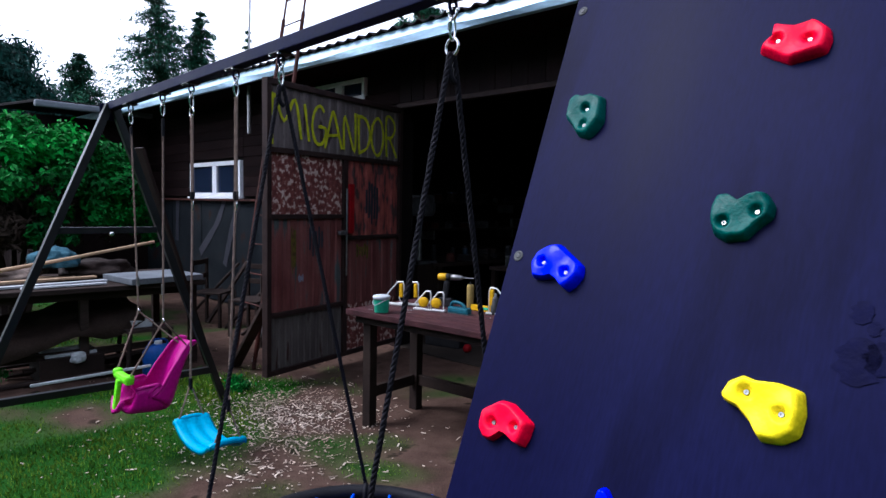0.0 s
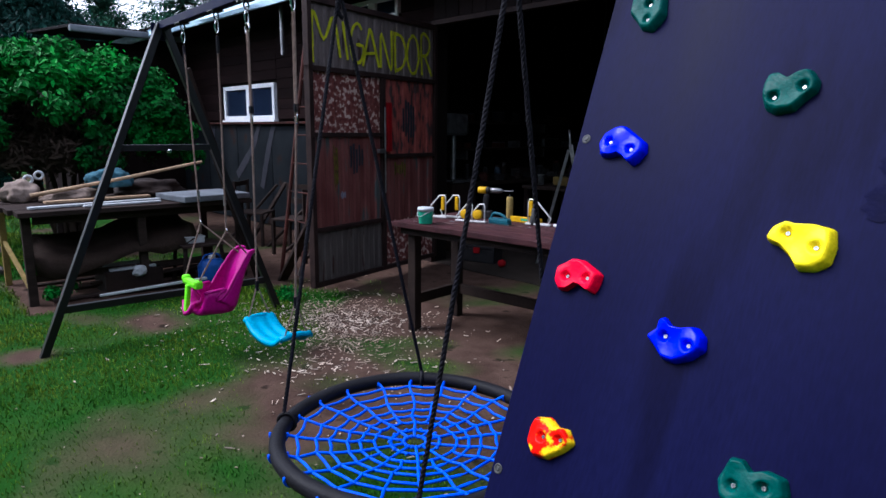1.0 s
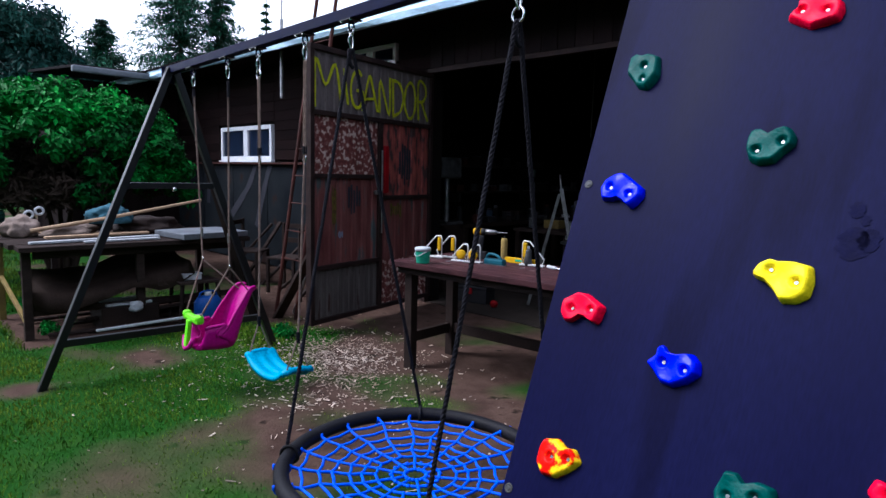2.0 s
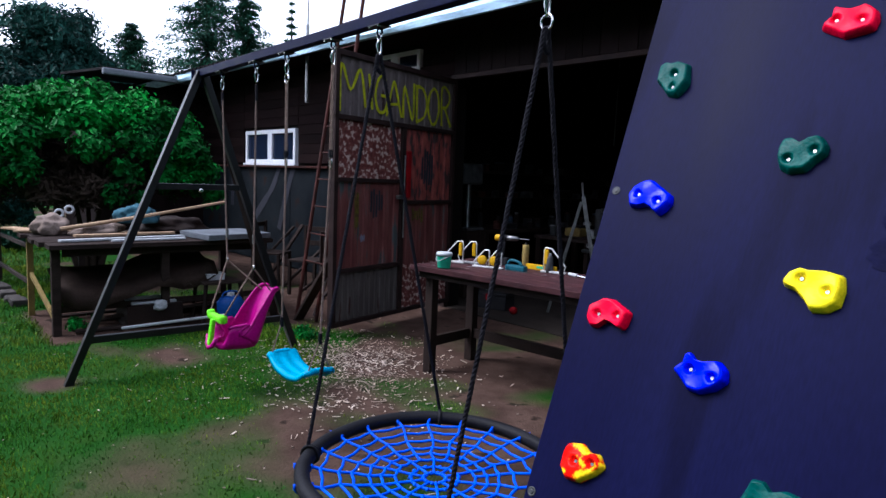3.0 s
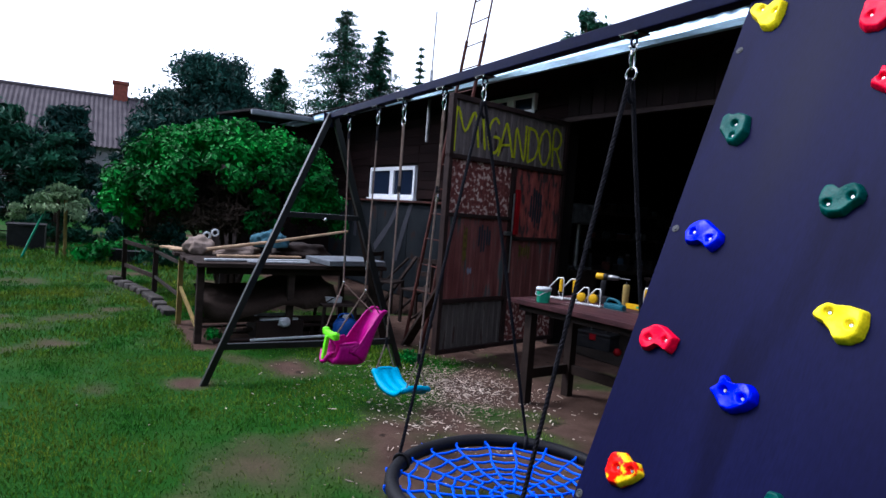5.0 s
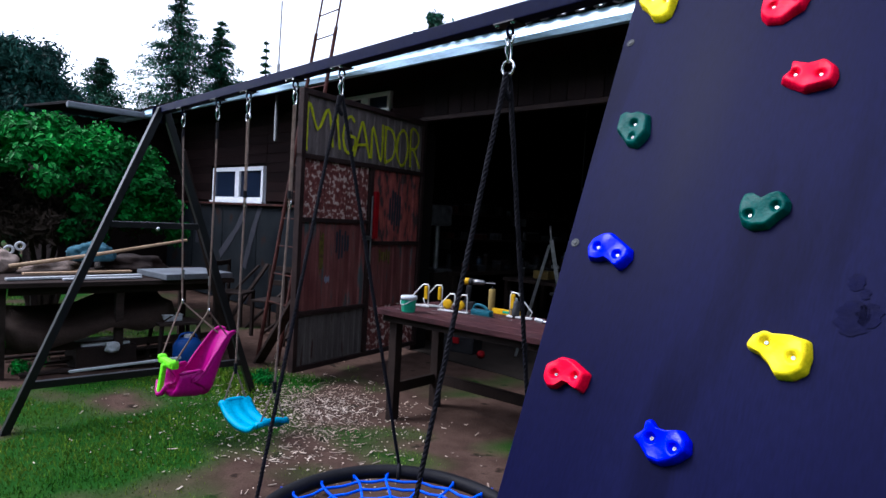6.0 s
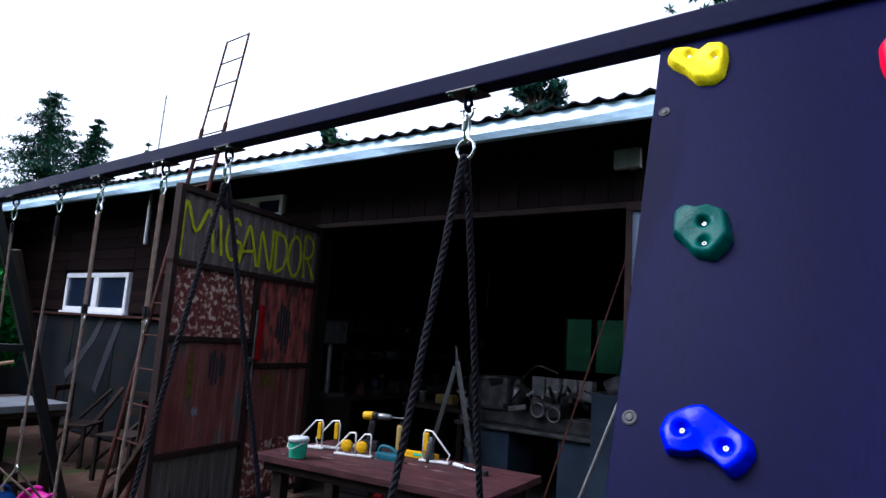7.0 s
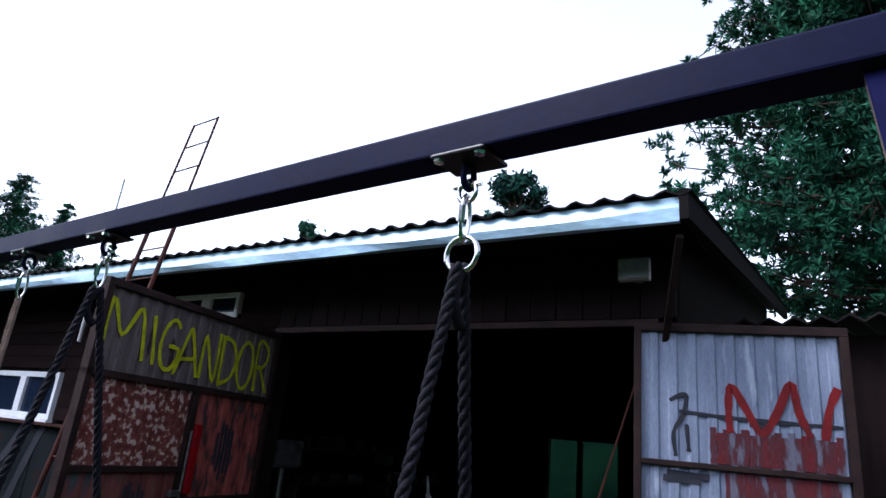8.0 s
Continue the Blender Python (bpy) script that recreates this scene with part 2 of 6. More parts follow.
LED.node_tree.nodes["Principled BSDF"].inputs["Emission Strength"].default_value = 3.0


# ---- mesh helpers ----
def thing(name, m=None, label="", category="", group="", kind=""):
    ob = new(name)
    ob.matrix_world = m or Matrix()
    ob.empty_display_size = 0.05
    return tagged(ob, label, category, group, kind)


def part(name, bm, material, parent=None, label="", smooth=False):
    me = bpy.data.meshes.new(name)
    if smooth:
        for f in bm.faces:
            f.smooth = True
    bm.to_mesh(me)
    bm.free()
    me.materials.append(material)
    ob = new(name, me)
    if parent:
        ob.parent = parent
    if label:
        tagged(ob, label)
    return ob


def solid(name, bm, material, label, category, group="", kind="", m=None, smooth=False):
    ob = part(name, bm, material, None, "", smooth)
    if m:
        ob.matrix_world = m
    return tagged(ob, label, category, group, kind)


def box(a, b, bevel=0.0, bm=None, m=None):
    """A bevelled box from corner a to corner b."""
    bm = bm or bmesh.new()
    c = [(p + q) / 2 for p, q in zip(a, b)]
    s = [abs(q - p) for p, q in zip(a, b)]
    mm = Matrix.LocRotScale(c, None, s)
    out = bmesh.ops.create_cube(bm, size=1, matrix=(m @ mm) if m else mm)
    if bevel:
        edges = list({e for v in out["verts"] for e in v.link_edges})
        bmesh.ops.bevel(bm, geom=edges, offset=bevel, segments=2, affect="EDGES", profile=0.6)
    return bm


def bar(p, q, w, h, bevel=0.003, bm=None, up=(0, 0, 1)):
    """A rectangular bar from p to q, w across and h along up."""
    p, q = Vector(p), Vector(q)
    d = (q - p)
    z = d.normalized()
    x = z.cross(Vector(up))
    if x.length < 1e-4:
        x = Vector((1, 0, 0))
    x.normalize()
    y = z.cross(x)
    m = Matrix((x, y, z)).transposed().to_4x4()
    m.translation = (p + q) / 2
    return box((-w / 2, -h / 2, -d.length / 2), (w / 2, h / 2, d.length / 2), bevel, bm, m)


def tube(points, r, sides=8, bm=None, closed=False, taper=None):
    """A round tube along points."""
    bm = bm or bmesh.new()
    pts = [Vector(p) for p in points]
    n = len(pts)
    rings = []
    side = None
    for i, p in enumerate(pts):
        a, b = (pts[i - 1], pts[(i + 1) % n]) if closed else (pts[max(i - 1, 0)], pts[min(i + 1, n - 1)])
        d = (b - a).normalized()
        if side is None:
            side = d.orthogonal().normalized()
        side = (side - d * side.dot(d)).normalized()
        up = d.cross(side)
        rr = float(r * (taper[i] if taper else 1))
        rings.append([bm.verts.new(p + rr * (math.cos(k * math.tau / sides) * side + math.sin(k * math.tau / sides) * up)) for k in range(sides)])
    for i in range(n if closed else n - 1):
        a, b = rings[i], rings[(i + 1) % n]
        shift = 0
        if closed and i == n - 1:
            shift = min(range(sides), key=lambda s: (a[0].co - b[s].co).length)
        for k in range(sides):
            bm.faces.new((a[k], a[(k + 1) % sides], b[(k + 1 + shift) % sides], b[(k + shift) % sides]))
    if not closed:
        bm.faces.new(rings[0][::-1])
        bm.faces.new(rings[-1])
    return bm


def rope(p, q, r, pitch=0.05, strands=3, bm=None, sides=5, sag=0.0):
    """A twisted rope from p to q."""
    bm = bm or bmesh.new()
    p, q = Vector(p), Vector(q)
    d = q - p
    x = d.orthogonal().normalized()
    y = d.normalized().cross(x)
    n = max(int(d.length / pitch * 7), 4)
    for s in range(strands):
        line = []
        for i in range(n + 1):
            a = i / n
            ang = math.tau * (s / strands + a * d.length / pitch)
            line.append(p + d * a + 0.5 * r * (math.cos(ang) * x + math.sin(ang) * y) + Vector((0, 0, -sag * 4 * a * (1 - a))))
        tube(line, r * 0.56, sides, bm)
    return bm


def lathe(profile, sides=20, bm=None, m=None, cap=True):
    """A turned shape about z from (radius, z) pairs."""
    bm = bm or bmesh.new()
    m = m or Matrix()
    rings = [[bm.verts.new(m @ Vector((r * math.cos(k * math.tau / sides), r * math.sin(k * math.tau / sides), z))) for k in range(sides)] for r, z in profile]
    for a, b in zip(rings, rings[1:]):
        for k in range(sides):
            bm.faces.new((a[k], a[(k + 1) % sides], b[(k + 1) % sides], b[k]))
    if cap:
        bm.faces.new(rings[0][::-1])
        bm.faces.new(rings[-1])
    return bm


def sheet(x0, x1, z0, z1, pitch, depth, bm=None, y=0.0, flat=0.5):
    """A ribbed sheet in the xz plane, ribs upright."""
    bm = bm or bmesh.new()
    xs, n = [], max(int((x1 - x0) / pitch), 1)
    step = (x1 - x0) / n
    for i in range(n):
        for f, d in ((0, 0), (flat * 0.8, 0), (flat, -depth), (0.9, -depth)):
            xs.append((x0 + (i + f) * step, y + d))
    xs.append((x1, y))
    low = [bm.verts.new((x, d, z0)) for x, d in xs]
    top = [bm.verts.new((x, d, z1)) for x, d in xs]
    for i in range(len(xs) - 1):
        bm.faces.new((low[i], low[i + 1], top[i + 1], top[i]))
    return bm


def ribbon(points, width, y=-0.004, bm=None, thick=0.002):
    """A painted stroke in the xz plane, facing -y."""
    bm = bm or bmesh.new()
    pts = [Vector((a, 0, b)) for a, b in points]
    rows = []
    for i, p in enumerate(pts):
        d = (pts[min(i + 1, len(pts) - 1)] - pts[max(i - 1, 0)]).normalized()
        n = Vector((-d.z, 0, d.x)) * width / 2 * random.uniform(0.75, 1.15)
        rows.append([bm.verts.new((v.x, yy, v.z)) for v, yy in ((p - n, y), (p + n, y), (p + n, y + thick), (p - n, y + thick))])
    for a, b in zip(rows, rows[1:]):
        for k in range(4):
            bm.faces.new((a[k], a[(k + 1) % 4], b[(k + 1) % 4], b[k]))
    bm.faces.new(rows[0])
    bm.faces.new(rows[-1][::-1])
    bmesh.ops.recalc_face_normals(bm, faces=bm.faces)
    return bm


def smooth_line(points, steps=6):
    """Points of a soft curve through the given ones."""
    p = [Vector(v) for v in points]
    out = []
    for i in range(len(p) - 1):
        a, b, c, d = p[max(i - 1, 0)], p[i], p[i + 1], p[min(i + 2, len(p) - 1)]
        for k in range(steps):
            t = k / steps
            out.append(0.5 * (2 * b + (c - a) * t + (2 * a - 5 * b + 4 * c - d) * t * t + (3 * b - a - 3 * c + d) * t ** 3))
    return out + [p[-1]]


def from_arrays(name, verts, faces, material):
    me = bpy.data.meshes.new(name)
    me.from_pydata(verts, [], faces)
    me.materials.append(material)
    return new(name, me)


# ---- ground ----
def bare(x, y):
    """How bare the ground is: 0 grass, 1 earth."""
    n = noise.noise(Vector((x * 0.9, y * 0.9, 0))) + 0.5 * noise.noise(Vector((x * 2.7, y * 2.7, 3)))
    yard = max(0, min(1, (y - 0.45 + 0.25 * (x + 2.2)) * 1.1)) if x > -3.2 else max(0, min(1, (y - 0.8) * 1.2))
    under = math.exp(-((x + 0.6) ** 2 / 1.2 + (y + 0.3) ** 2 / 0.9)) * 0.75
    worn = math.exp(-((x + 2.3) ** 2 / 2.0 + (y + 0.1) ** 2 / 0.25)) * 0.35
    shade = 1.2 if -6.1 < x < -4.5 and -0.85 < y < 3 else 0.0
    foot = math.exp(-((x + 3.4) ** 2 + (y + 1.0) ** 2) / 0.03) * 1.2
    return max(0.0, min(1.0, yard + under + worn + foot + shade + n * 1.2 + 0.20))


def height(x, y):
    return 0.018 * noise.noise(Vector((x * 1.3, y * 1.3, 7))) + 0.008 * noise.noise(Vector((x * 6, y * 6, 1)))


def ground():
    xs = list(np.r_[-300, -150, -80, -45, np.arange(-24, -9, 0.5), np.arange(-9, 3, 0.09), np.arange(3, 8, 0.5), 12, 30, 80, 300])
    ys = list(np.r_[-300, -120, -50, -20, np.arange(-9, -3, 0.5), np.arange(-3, 3.1, 0.09), np.arange(3.5, 12, 0.5), 20, 50, 120, 300])
    verts, vals = [], []
    for y in ys:
        for x in xs:
            near = -24 < x < 8 and -9 < y < 12
            verts.append((x, y, (height(x, y) if near else 0) - (0.03 if y > 3.05 and x > -5 else 0)))
            vals.append(bare(x, y) if near else 0.25)
    n = len(xs)
    faces = [(j * n + i, j * n + i + 1, (j + 1) * n + i + 1, (j + 1) * n + i) for j in range(len(ys) - 1) for i in range(n - 1)]
    m = mat("lawn_and_bare_earth", (0.046, 0.027, 0.021), (0.078, 0.048, 0.037), 5, 0.95, 0, 0.6, 70, c3=(0.020, 0.013, 0.010), spec=0.04)
    nt = m.node_tree
    bs = nt.nodes["Principled BSDF"]
    at = nt.nodes.new("ShaderNodeAttribute")
    at.attribute_name = "bare"
    mix = nt.nodes.new("ShaderNodeMix")
    mix.data_type = "RGBA"
    gn = nt.nodes.new("ShaderNodeTexNoise")
    gn.inputs["Scale"].default_value, gn.inputs["Detail"].default_value = 3.0, 8
    gr = nt.nodes.new("ShaderNodeValToRGB")
    gr.color_ramp.elements[0].position, gr.color_ramp.elements[1].position = 0.35, 0.65
    gr.color_ramp.elements[0].color, gr.color_ramp.elements[1].color = (0.008, 0.046, 0.004, 1), (0.058, 0.074, 0.010, 1)
    nt.links.new(gn.outputs[0], gr.inputs[0])
    earth = bs.inputs["Base Color"].links[0].from_socket
    thin = nt.nodes.new("ShaderNodeMapRange")
    thin.inputs[1].default_value, thin.inputs[2].default_value = 0.3, 0.95
    nt.links.new(at.outputs["Fac"], thin.inputs[0])
    nt.links.new(thin.outputs[0], mix.inputs[0])
    nt.links.new(gr.outputs[0], mix.inputs[6])
    nt.links.new(earth, mix.inputs[7])
    nt.links.new(mix.outputs[2], bs.inputs["Base Color"])
    ob = from_arrays("ground", verts, faces, m)
    a = ob.data.attributes.new("bare", "FLOAT", "POINT")
    a.data.foreach_set("value", vals)
    for p in ob.data.polygons:
        p.use_smooth = True
    return tagged(ob, "worn green lawn with patches of bare brown earth", "ground", kind="structure")


def grass():
    rng = np.random.default_rng(3)
    verts, faces = [], []
    for x0, x1, y0, y1, count, tall in ((-4.5, 0.8, -2.2, 1.4, 95000, 0.024), (-9.5, -4.5, -3.5, 1.0, 42000, 0.04), (-16, -9.5, -5.5, 0.5, 14000, 0.08), (-4.2, -2.6, 0.6, 2.2, 4000, 0.06), (-4.5, 3.0, -4.5, -2.2, 30000, 0.03), (0.8, 3.0, -2.2, 0.5, 9000, 0.03)):
        for _ in range(count):
            x, y = rng.uniform(x0, x1), rng.uniform(y0, y1)
            b = bare(x, y)
            if rng.random() < b * 1.15 + 0.02:
                continue
            h = tall * rng.uniform(0.5, 1.3) * (1.1 - 0.6 * b)
            a, lean, w = rng.uniform(0, 6.28), rng.uniform(0.1, 0.8), (0.0028 if x > -4.5 else 0.005) * rng.uniform(0.7, 1.3)
            z = height(x, y) - 0.004
            ca, sa = math.cos(a), math.sin(a)
            k = len(verts)
            verts += [(x - w * sa, y + w * ca, z), (x + w * sa, y - w * ca, z), (x + ca * h * lean * 0.4 + w * sa * 0.6, y + sa * h * lean * 0.4 - w * ca * 0.6, z + h * 0.65), (x + ca * h * lean, y + sa * h * lean, z + h)]
            faces += [(k, k + 1, k + 2), (k, k + 2, k + 3)]
    return tagged(from_arrays("grass", verts, faces, GRASS), "short green grass blades on the lawn", "grass", kind="stuff")


def chips():
    rng = np.random.default_rng(5)
    verts, faces = [], []
    for cx, cy, sx, sy, count in ((-2.85, 1.0, 0.46, 0.32, 2000), (-2.2, 0.55, 0.5, 0.30, 480), (-3.0, 0.35, 0.7, 0.40, 160), (-1.5, 0.2, 1.2, 0.9, 140), (-3.8, -0.4, 1.0, 0.8, 90)):
        for _ in range(count):
            x, y = rng.normal(cx, sx), rng.normal(cy, sy)
            l, w, a, tilt = 0.0035 + 0.030 * rng.random() ** 6, rng.uniform(0.0018, 0.0075), rng.uniform(0, 6.28), rng.uniform(-0.35, 0.35)
            z = height(x, y) + 0.008
            ca, sa = math.cos(a), math.sin(a)
            k = len(verts)
            for zz in (0, 0.003):
                verts += [(x + l * u * ca - w * v * sa, y + l * u * sa + w * v * ca, z + zz + l * u * tilt) for u, v in ((-1, -0.5), (1, -0.9), (0.8, 0.7), (-0.9, 1))]
            faces += [(k + 3, k + 2, k + 1, k), (k + 4, k + 5, k + 6, k + 7)] + [(k + i, k + (i + 1) % 4, k + 4 + (i + 1) % 4, k + 4 + i) for i in range(4)]
    return tagged(from_arrays("wood_chips", verts, faces, CHIPS), "pale wood chips and splinters scattered on the earth", "wood chips", kind="stuff")


ground()
grass()
chips()

# ---- the workshop building; its front runs along local x, inside is +y ----
HOUSE = pose(-4.09, 3.10, 0, 0, 0, 3.0)
Z_EAVE, OVER = 3.07, 0.70


def hp(s, d, z):
    return HOUSE @ Vector((s, d, z))


def structure(name, bm, material, label, category="wall", smooth=False):
    return solid(name, bm, material, label, category, kind="structure", m=HOUSE, smooth=smooth)


def building():
    # front wall core, in pieces round the window and the gateway
    wf = bmesh.new()
    for a, b in (((-9.6, 0.03, 0), (-5.25, 0.2, 3.3)), ((-3.52, 0.03, 0), (0.0, 0.2, 2.8)), ((-5.25, 0.03, 0), (-3.52, 0.2, 1.655)), ((-5.25, 0.03, 2.225), (-3.52, 0.2, 3.3)),
                 ((-3.52, 0.03, 2.8), (-1.62, 0.2, 3.3)), ((-0.6, 0.03, 2.8), (0, 0.2, 3.3)), ((-1.62, 0.03, 3.06), (-0.6, 0.2, 3.3)), ((0, 0.03, 2.70), (3.5, 0.2, 3.3)), ((3.31, 0.03, 0), (3.5, 0.2, 2.70))):
        box(a, b, 0, wf)
    front = structure("wall_front", wf, DIMMED_WALL, "dark stained timber front wall of the workshop")
    # inner walls: their near-black colour carries the gloom of the interior
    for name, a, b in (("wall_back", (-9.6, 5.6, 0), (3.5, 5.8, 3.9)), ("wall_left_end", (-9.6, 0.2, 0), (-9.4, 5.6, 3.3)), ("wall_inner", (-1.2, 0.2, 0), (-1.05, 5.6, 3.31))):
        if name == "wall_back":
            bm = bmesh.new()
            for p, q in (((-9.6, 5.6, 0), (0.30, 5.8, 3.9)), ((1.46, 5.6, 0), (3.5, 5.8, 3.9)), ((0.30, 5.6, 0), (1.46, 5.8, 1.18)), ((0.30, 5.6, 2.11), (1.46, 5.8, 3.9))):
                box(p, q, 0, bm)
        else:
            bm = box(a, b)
        structure(name, bm, DIMMED_WALL, "inner wall of the workshop, interior shade put into its dark colour")
    structure("wall_right_end", bar((3.4, 0.0, 3.02), (3.4, 5.8, 3.82), 0.2, 0.6, 0, box((3.3, 0.2, 0), (3.5, 5.6, 3.2))), DIMMED_WALL, "dark end wall of the workshop")
    structure("floor", box((-1.05, 0.0, -0.1), (3.3, 5.6, 0.005)), DIMMED_FLOOR, "mottled brown workshop floor, interior shade put into its dark colour", "floor")
    structure("ceiling", box((-9.6, 0.2, 3.32), (3.5, 5.8, 3.4)), DIMMED_WALL, "dark workshop ceiling", "ceiling")
    # roof with corrugated edge, flashing and soffit
    bm = bmesh.new()
    n = int(13.9 / 0.034)
    lo, hi = [], []
    for i in range(n + 1):
        x = -10.0 + 13.75 * i / n
        z = Z_EAVE + 0.155 + 0.022 * max(math.sin(x * math.tau / 0.17), -0.4)
        lo.append((bm.verts.new((x, -OVER - 0.06, z)), bm.verts.new((x, -OVER - 0.06, z - 0.012))))
        hi.append((bm.verts.new((x, 6.1, z + 0.95)), bm.verts.new((x, 6.1, z + 0.938))))
    for i in range(n):
        bm.faces.new((lo[i][0], lo[i + 1][0], hi[i + 1][0], hi[i][0]))
        bm.faces.new((lo[i][1], hi[i][1], hi[i + 1][1], lo[i + 1][1]))
        bm.faces.new((lo[i][1], lo[i + 1][1], lo[i + 1][0], lo[i][0]))
    roof = structure("roof", bm, ROOFING, "dark corrugated roof sheets", "roof")
    bm = box((-10.0, -OVER, Z_EAVE + 0.06), (3.68, 0.03, Z_EAVE + 0.09))
    structure("soffit", bm, BARN, "dark boarded soffit under the eaves", "soffit")
    # bent strip of bright flashing, slightly buckled
    bm = bmesh.new()
    rows = []
    for i in range(70):
        x = -10.0 + 13.68 * i / 69
        wob = 0.016 * math.sin(x * 2.1) + 0.010 * math.sin(x * 5.3 + 1)
        rows.append([bm.verts.new((x, -OVER - 0.02 + dy + wob * k, z)) for dy, z, k in ((0.0, Z_EAVE + 0.14, 0), (-0.012, Z_EAVE + 0.10, 0.4), (-0.03 , Z_EAVE + 0.055 + wob, 1.0), (-0.012, Z_EAVE + 0.0, 0.6), (0.03, Z_EAVE - 0.004, 0))])
    for a, b in zip(rows, rows[1:]):
        for k in range(4):
            bm.faces.new((a[k], a[k + 1], b[k + 1], b[k]))
    structure("flashing", bm, ALU, "shiny buckled metal flashing along the eaves", "flashing")
    structure("verge_trim", bar((3.71, -OVER - 0.05, Z_EAVE + 0.085), (3.71, 6.1, Z_EAVE + 1.03), 0.05, 0.17, 0.004), ROOFING, "dark verge trim at the roof end", "trim")
    # boards on the front
    z = 1.675
    k = 0
    while z < 3.15:
        for a, b in ((-9.6, -5.32), (-5.32, -3.46), (-3.46, -1.66), (-1.66, -0.56), (-0.56, 0.0)):
            if a == -5.32 and z < 2.22 or a == -1.66 and 2.72 < z < 3.08:
                continue
            off = random.uniform(0, 0.006)
            ob = part("plank", box((a + 0.004, -0.012 - off, z), (b - 0.004, 0.028, z + 0.142), 0.004), BARN, front)
        z += 0.147
        k += 1
    x = 0.0
    while x < 3.48:
        w = 0.19
        off = random.uniform(0, 0.006)
        part("plank", box((x + 0.003, -0.012 - off, 2.70), (min(x + w, 3.5), 0.028, Z_EAVE + 0.06), 0.004), BARN_V, front)
        x += w + 0.003
    structure("lintel", box((0.0, -0.05, 2.64), (3.4, 0.028, 2.69), 0.006), GATE_FRAME, "rusty steel lintel over the gateway", "lintel")
    structure("jamb_right", box((3.285, -0.04, 0), (3.36, 0.028, 2.64), 0.006), GATE_FRAME, "rusty steel jamb of the gateway", "jamb")
    structure("jamb_left", box((-0.07, -0.04, 0), (0.0, 0.028, 2.64), 0.006), GATE_FRAME, "rusty steel jamb of the gateway", "jamb")
    structure("eave_brace", bar((3.66, -0.62, 3.02), (3.42, -0.02, 2.45), 0.04, 0.04, 0.004), DARK_WOOD, "dark diagonal brace under the roof corner", "brace")
    structure("ledge", box((-9.4, -0.10, 1.60), (-2.5, 0.028, 1.632), 0.005), RUST, "rusty ledge strip on the wall", "ledge")
    # sheet metal cladding below the ledge
    x = -9.4
    while x < -0.3:
        part("panel", box((x + 0.006, -0.035, 0.02), (min(x + 1.14, -0.15), 0.028, 1.598), 0.004), GREY_PANEL, front)
        x += 1.15
    strokes = bmesh.new()
    for a in ([(-4.0, 1.62), (-4.25, 1.25), (-4.85, 0.75)], [(-3.55, 1.6), (-3.75, 1.2), (-4.0, 0.6)], [(-5.7, 1.62), (-5.75, 0.9)]):
        ribbon([tuple(v) for v in [(p.x, p.y) for p in smooth_line([Vector((*q, 0)) for q in a])]], 0.13, -0.042, strokes, 0.004)
    part("paint_stroke", strokes, SPRAY_BLACK, front, "broad black paint strokes")
    # window with white frame
    for name, s0, s1, z0, z1, mul in (("window_1", -5.24, -3.53, 1.665, 2.215, True), ("window_2", -1.62, -0.60, 2.81, 3.06, True)):
        w = thing(name, HOUSE, "white framed window in the dark timber wall", "window", kind="structure")
        f = 0.065 if name == "window_1" else 0.05
        for a, b in (((s0, z0), (s1, z0 + f)), ((s0, z1 - f), (s1, z1)), ((s0, z0 + f), (s0 + f, z1 - f)), ((s1 - f, z0 + f), (s1, z1 - f))):
            part("window_frame", box((a[0], -0.03, a[1]), (b[0], 0.05, b[1]), 0.006), WHITE_PVC, w)
        mid = s0 + (s1 - s0) * 0.52
        part("mullion", box((mid - 0.07, -0.035, z0 + f), (mid + 0.07, 0.05, z1 - f), 0.006), WHITE_PVC, w)
        for a, b in ((s0 + f, mid - 0.07), (mid + 0.07, s1 - f)):
            part("pane", box((a, 0.0, z0 + f), (b, 0.01, z1 - f)), GLASS, w)
        if name == "window_1":
            for a in (s0 + 0.12, mid + 0.14):
                bm = sheet(a, a + 0.32, z0 + f, z1 - f, 0.05, 0.02, None, 0.07)
                part("curtain", bm, MACHINE_BLUE, w, "blue-grey curtain")
            part("window_sill", box((s0 - 0.03, -0.06, z0 - 0.03), (s1 + 0.03, 0.02, z0 - 0.002), 0.005), WHITE_PVC, w)
    # small back window with greenery beyond
    w = thing("window_3", HOUSE, "small back window looking onto greenery", "window", kind="structure")
    for a, b in (((0.30, 1.18), (1.46, 1.21)), ((0.30, 2.08), (1.46, 2.11)), ((0.30, 1.21), (0.33, 2.08)), ((1.43, 1.21), (1.46, 2.08)), ((0.80, 1.21), (0.88, 2.08))):
        part("window_frame", box((a[0], 5.62, a[1]), (b[0], 5.7, b[1]), 0.004), DARK_WOOD, w)
    for a, b in ((0.33, 0.80), (0.88, 1.43)):
        ob = part("pane", box((a, 5.65, 1.21), (b, 5.656, 2.08)), CLEAR, w)
        ob.visible_shadow = False


building()


def wing():
    """The far wing whose eaves run towards the lawn."""
    w = thing("far_shed_wing", pose(-10.6, 1.6, 0, 0, 0, 3), "dark timber shed wing with a grey gutter behind the shrub", "shed")
    part("wall", box((-3.0, -0.75, 0), (-0.5, 1.8, 3.0)), BARN_V, w)
    part("roof", bar((-3.2, 0.6, 3.38), (0.06, 0.6, 3.16), 2.7, 0.05, 0.01), ROOFING, w)
    part("gutter", bar((0.1, -0.82, 3.10), (0.1, 1.0, 3.10), 0.11, 0.11, 0.03), GUTTER, w)


wing()


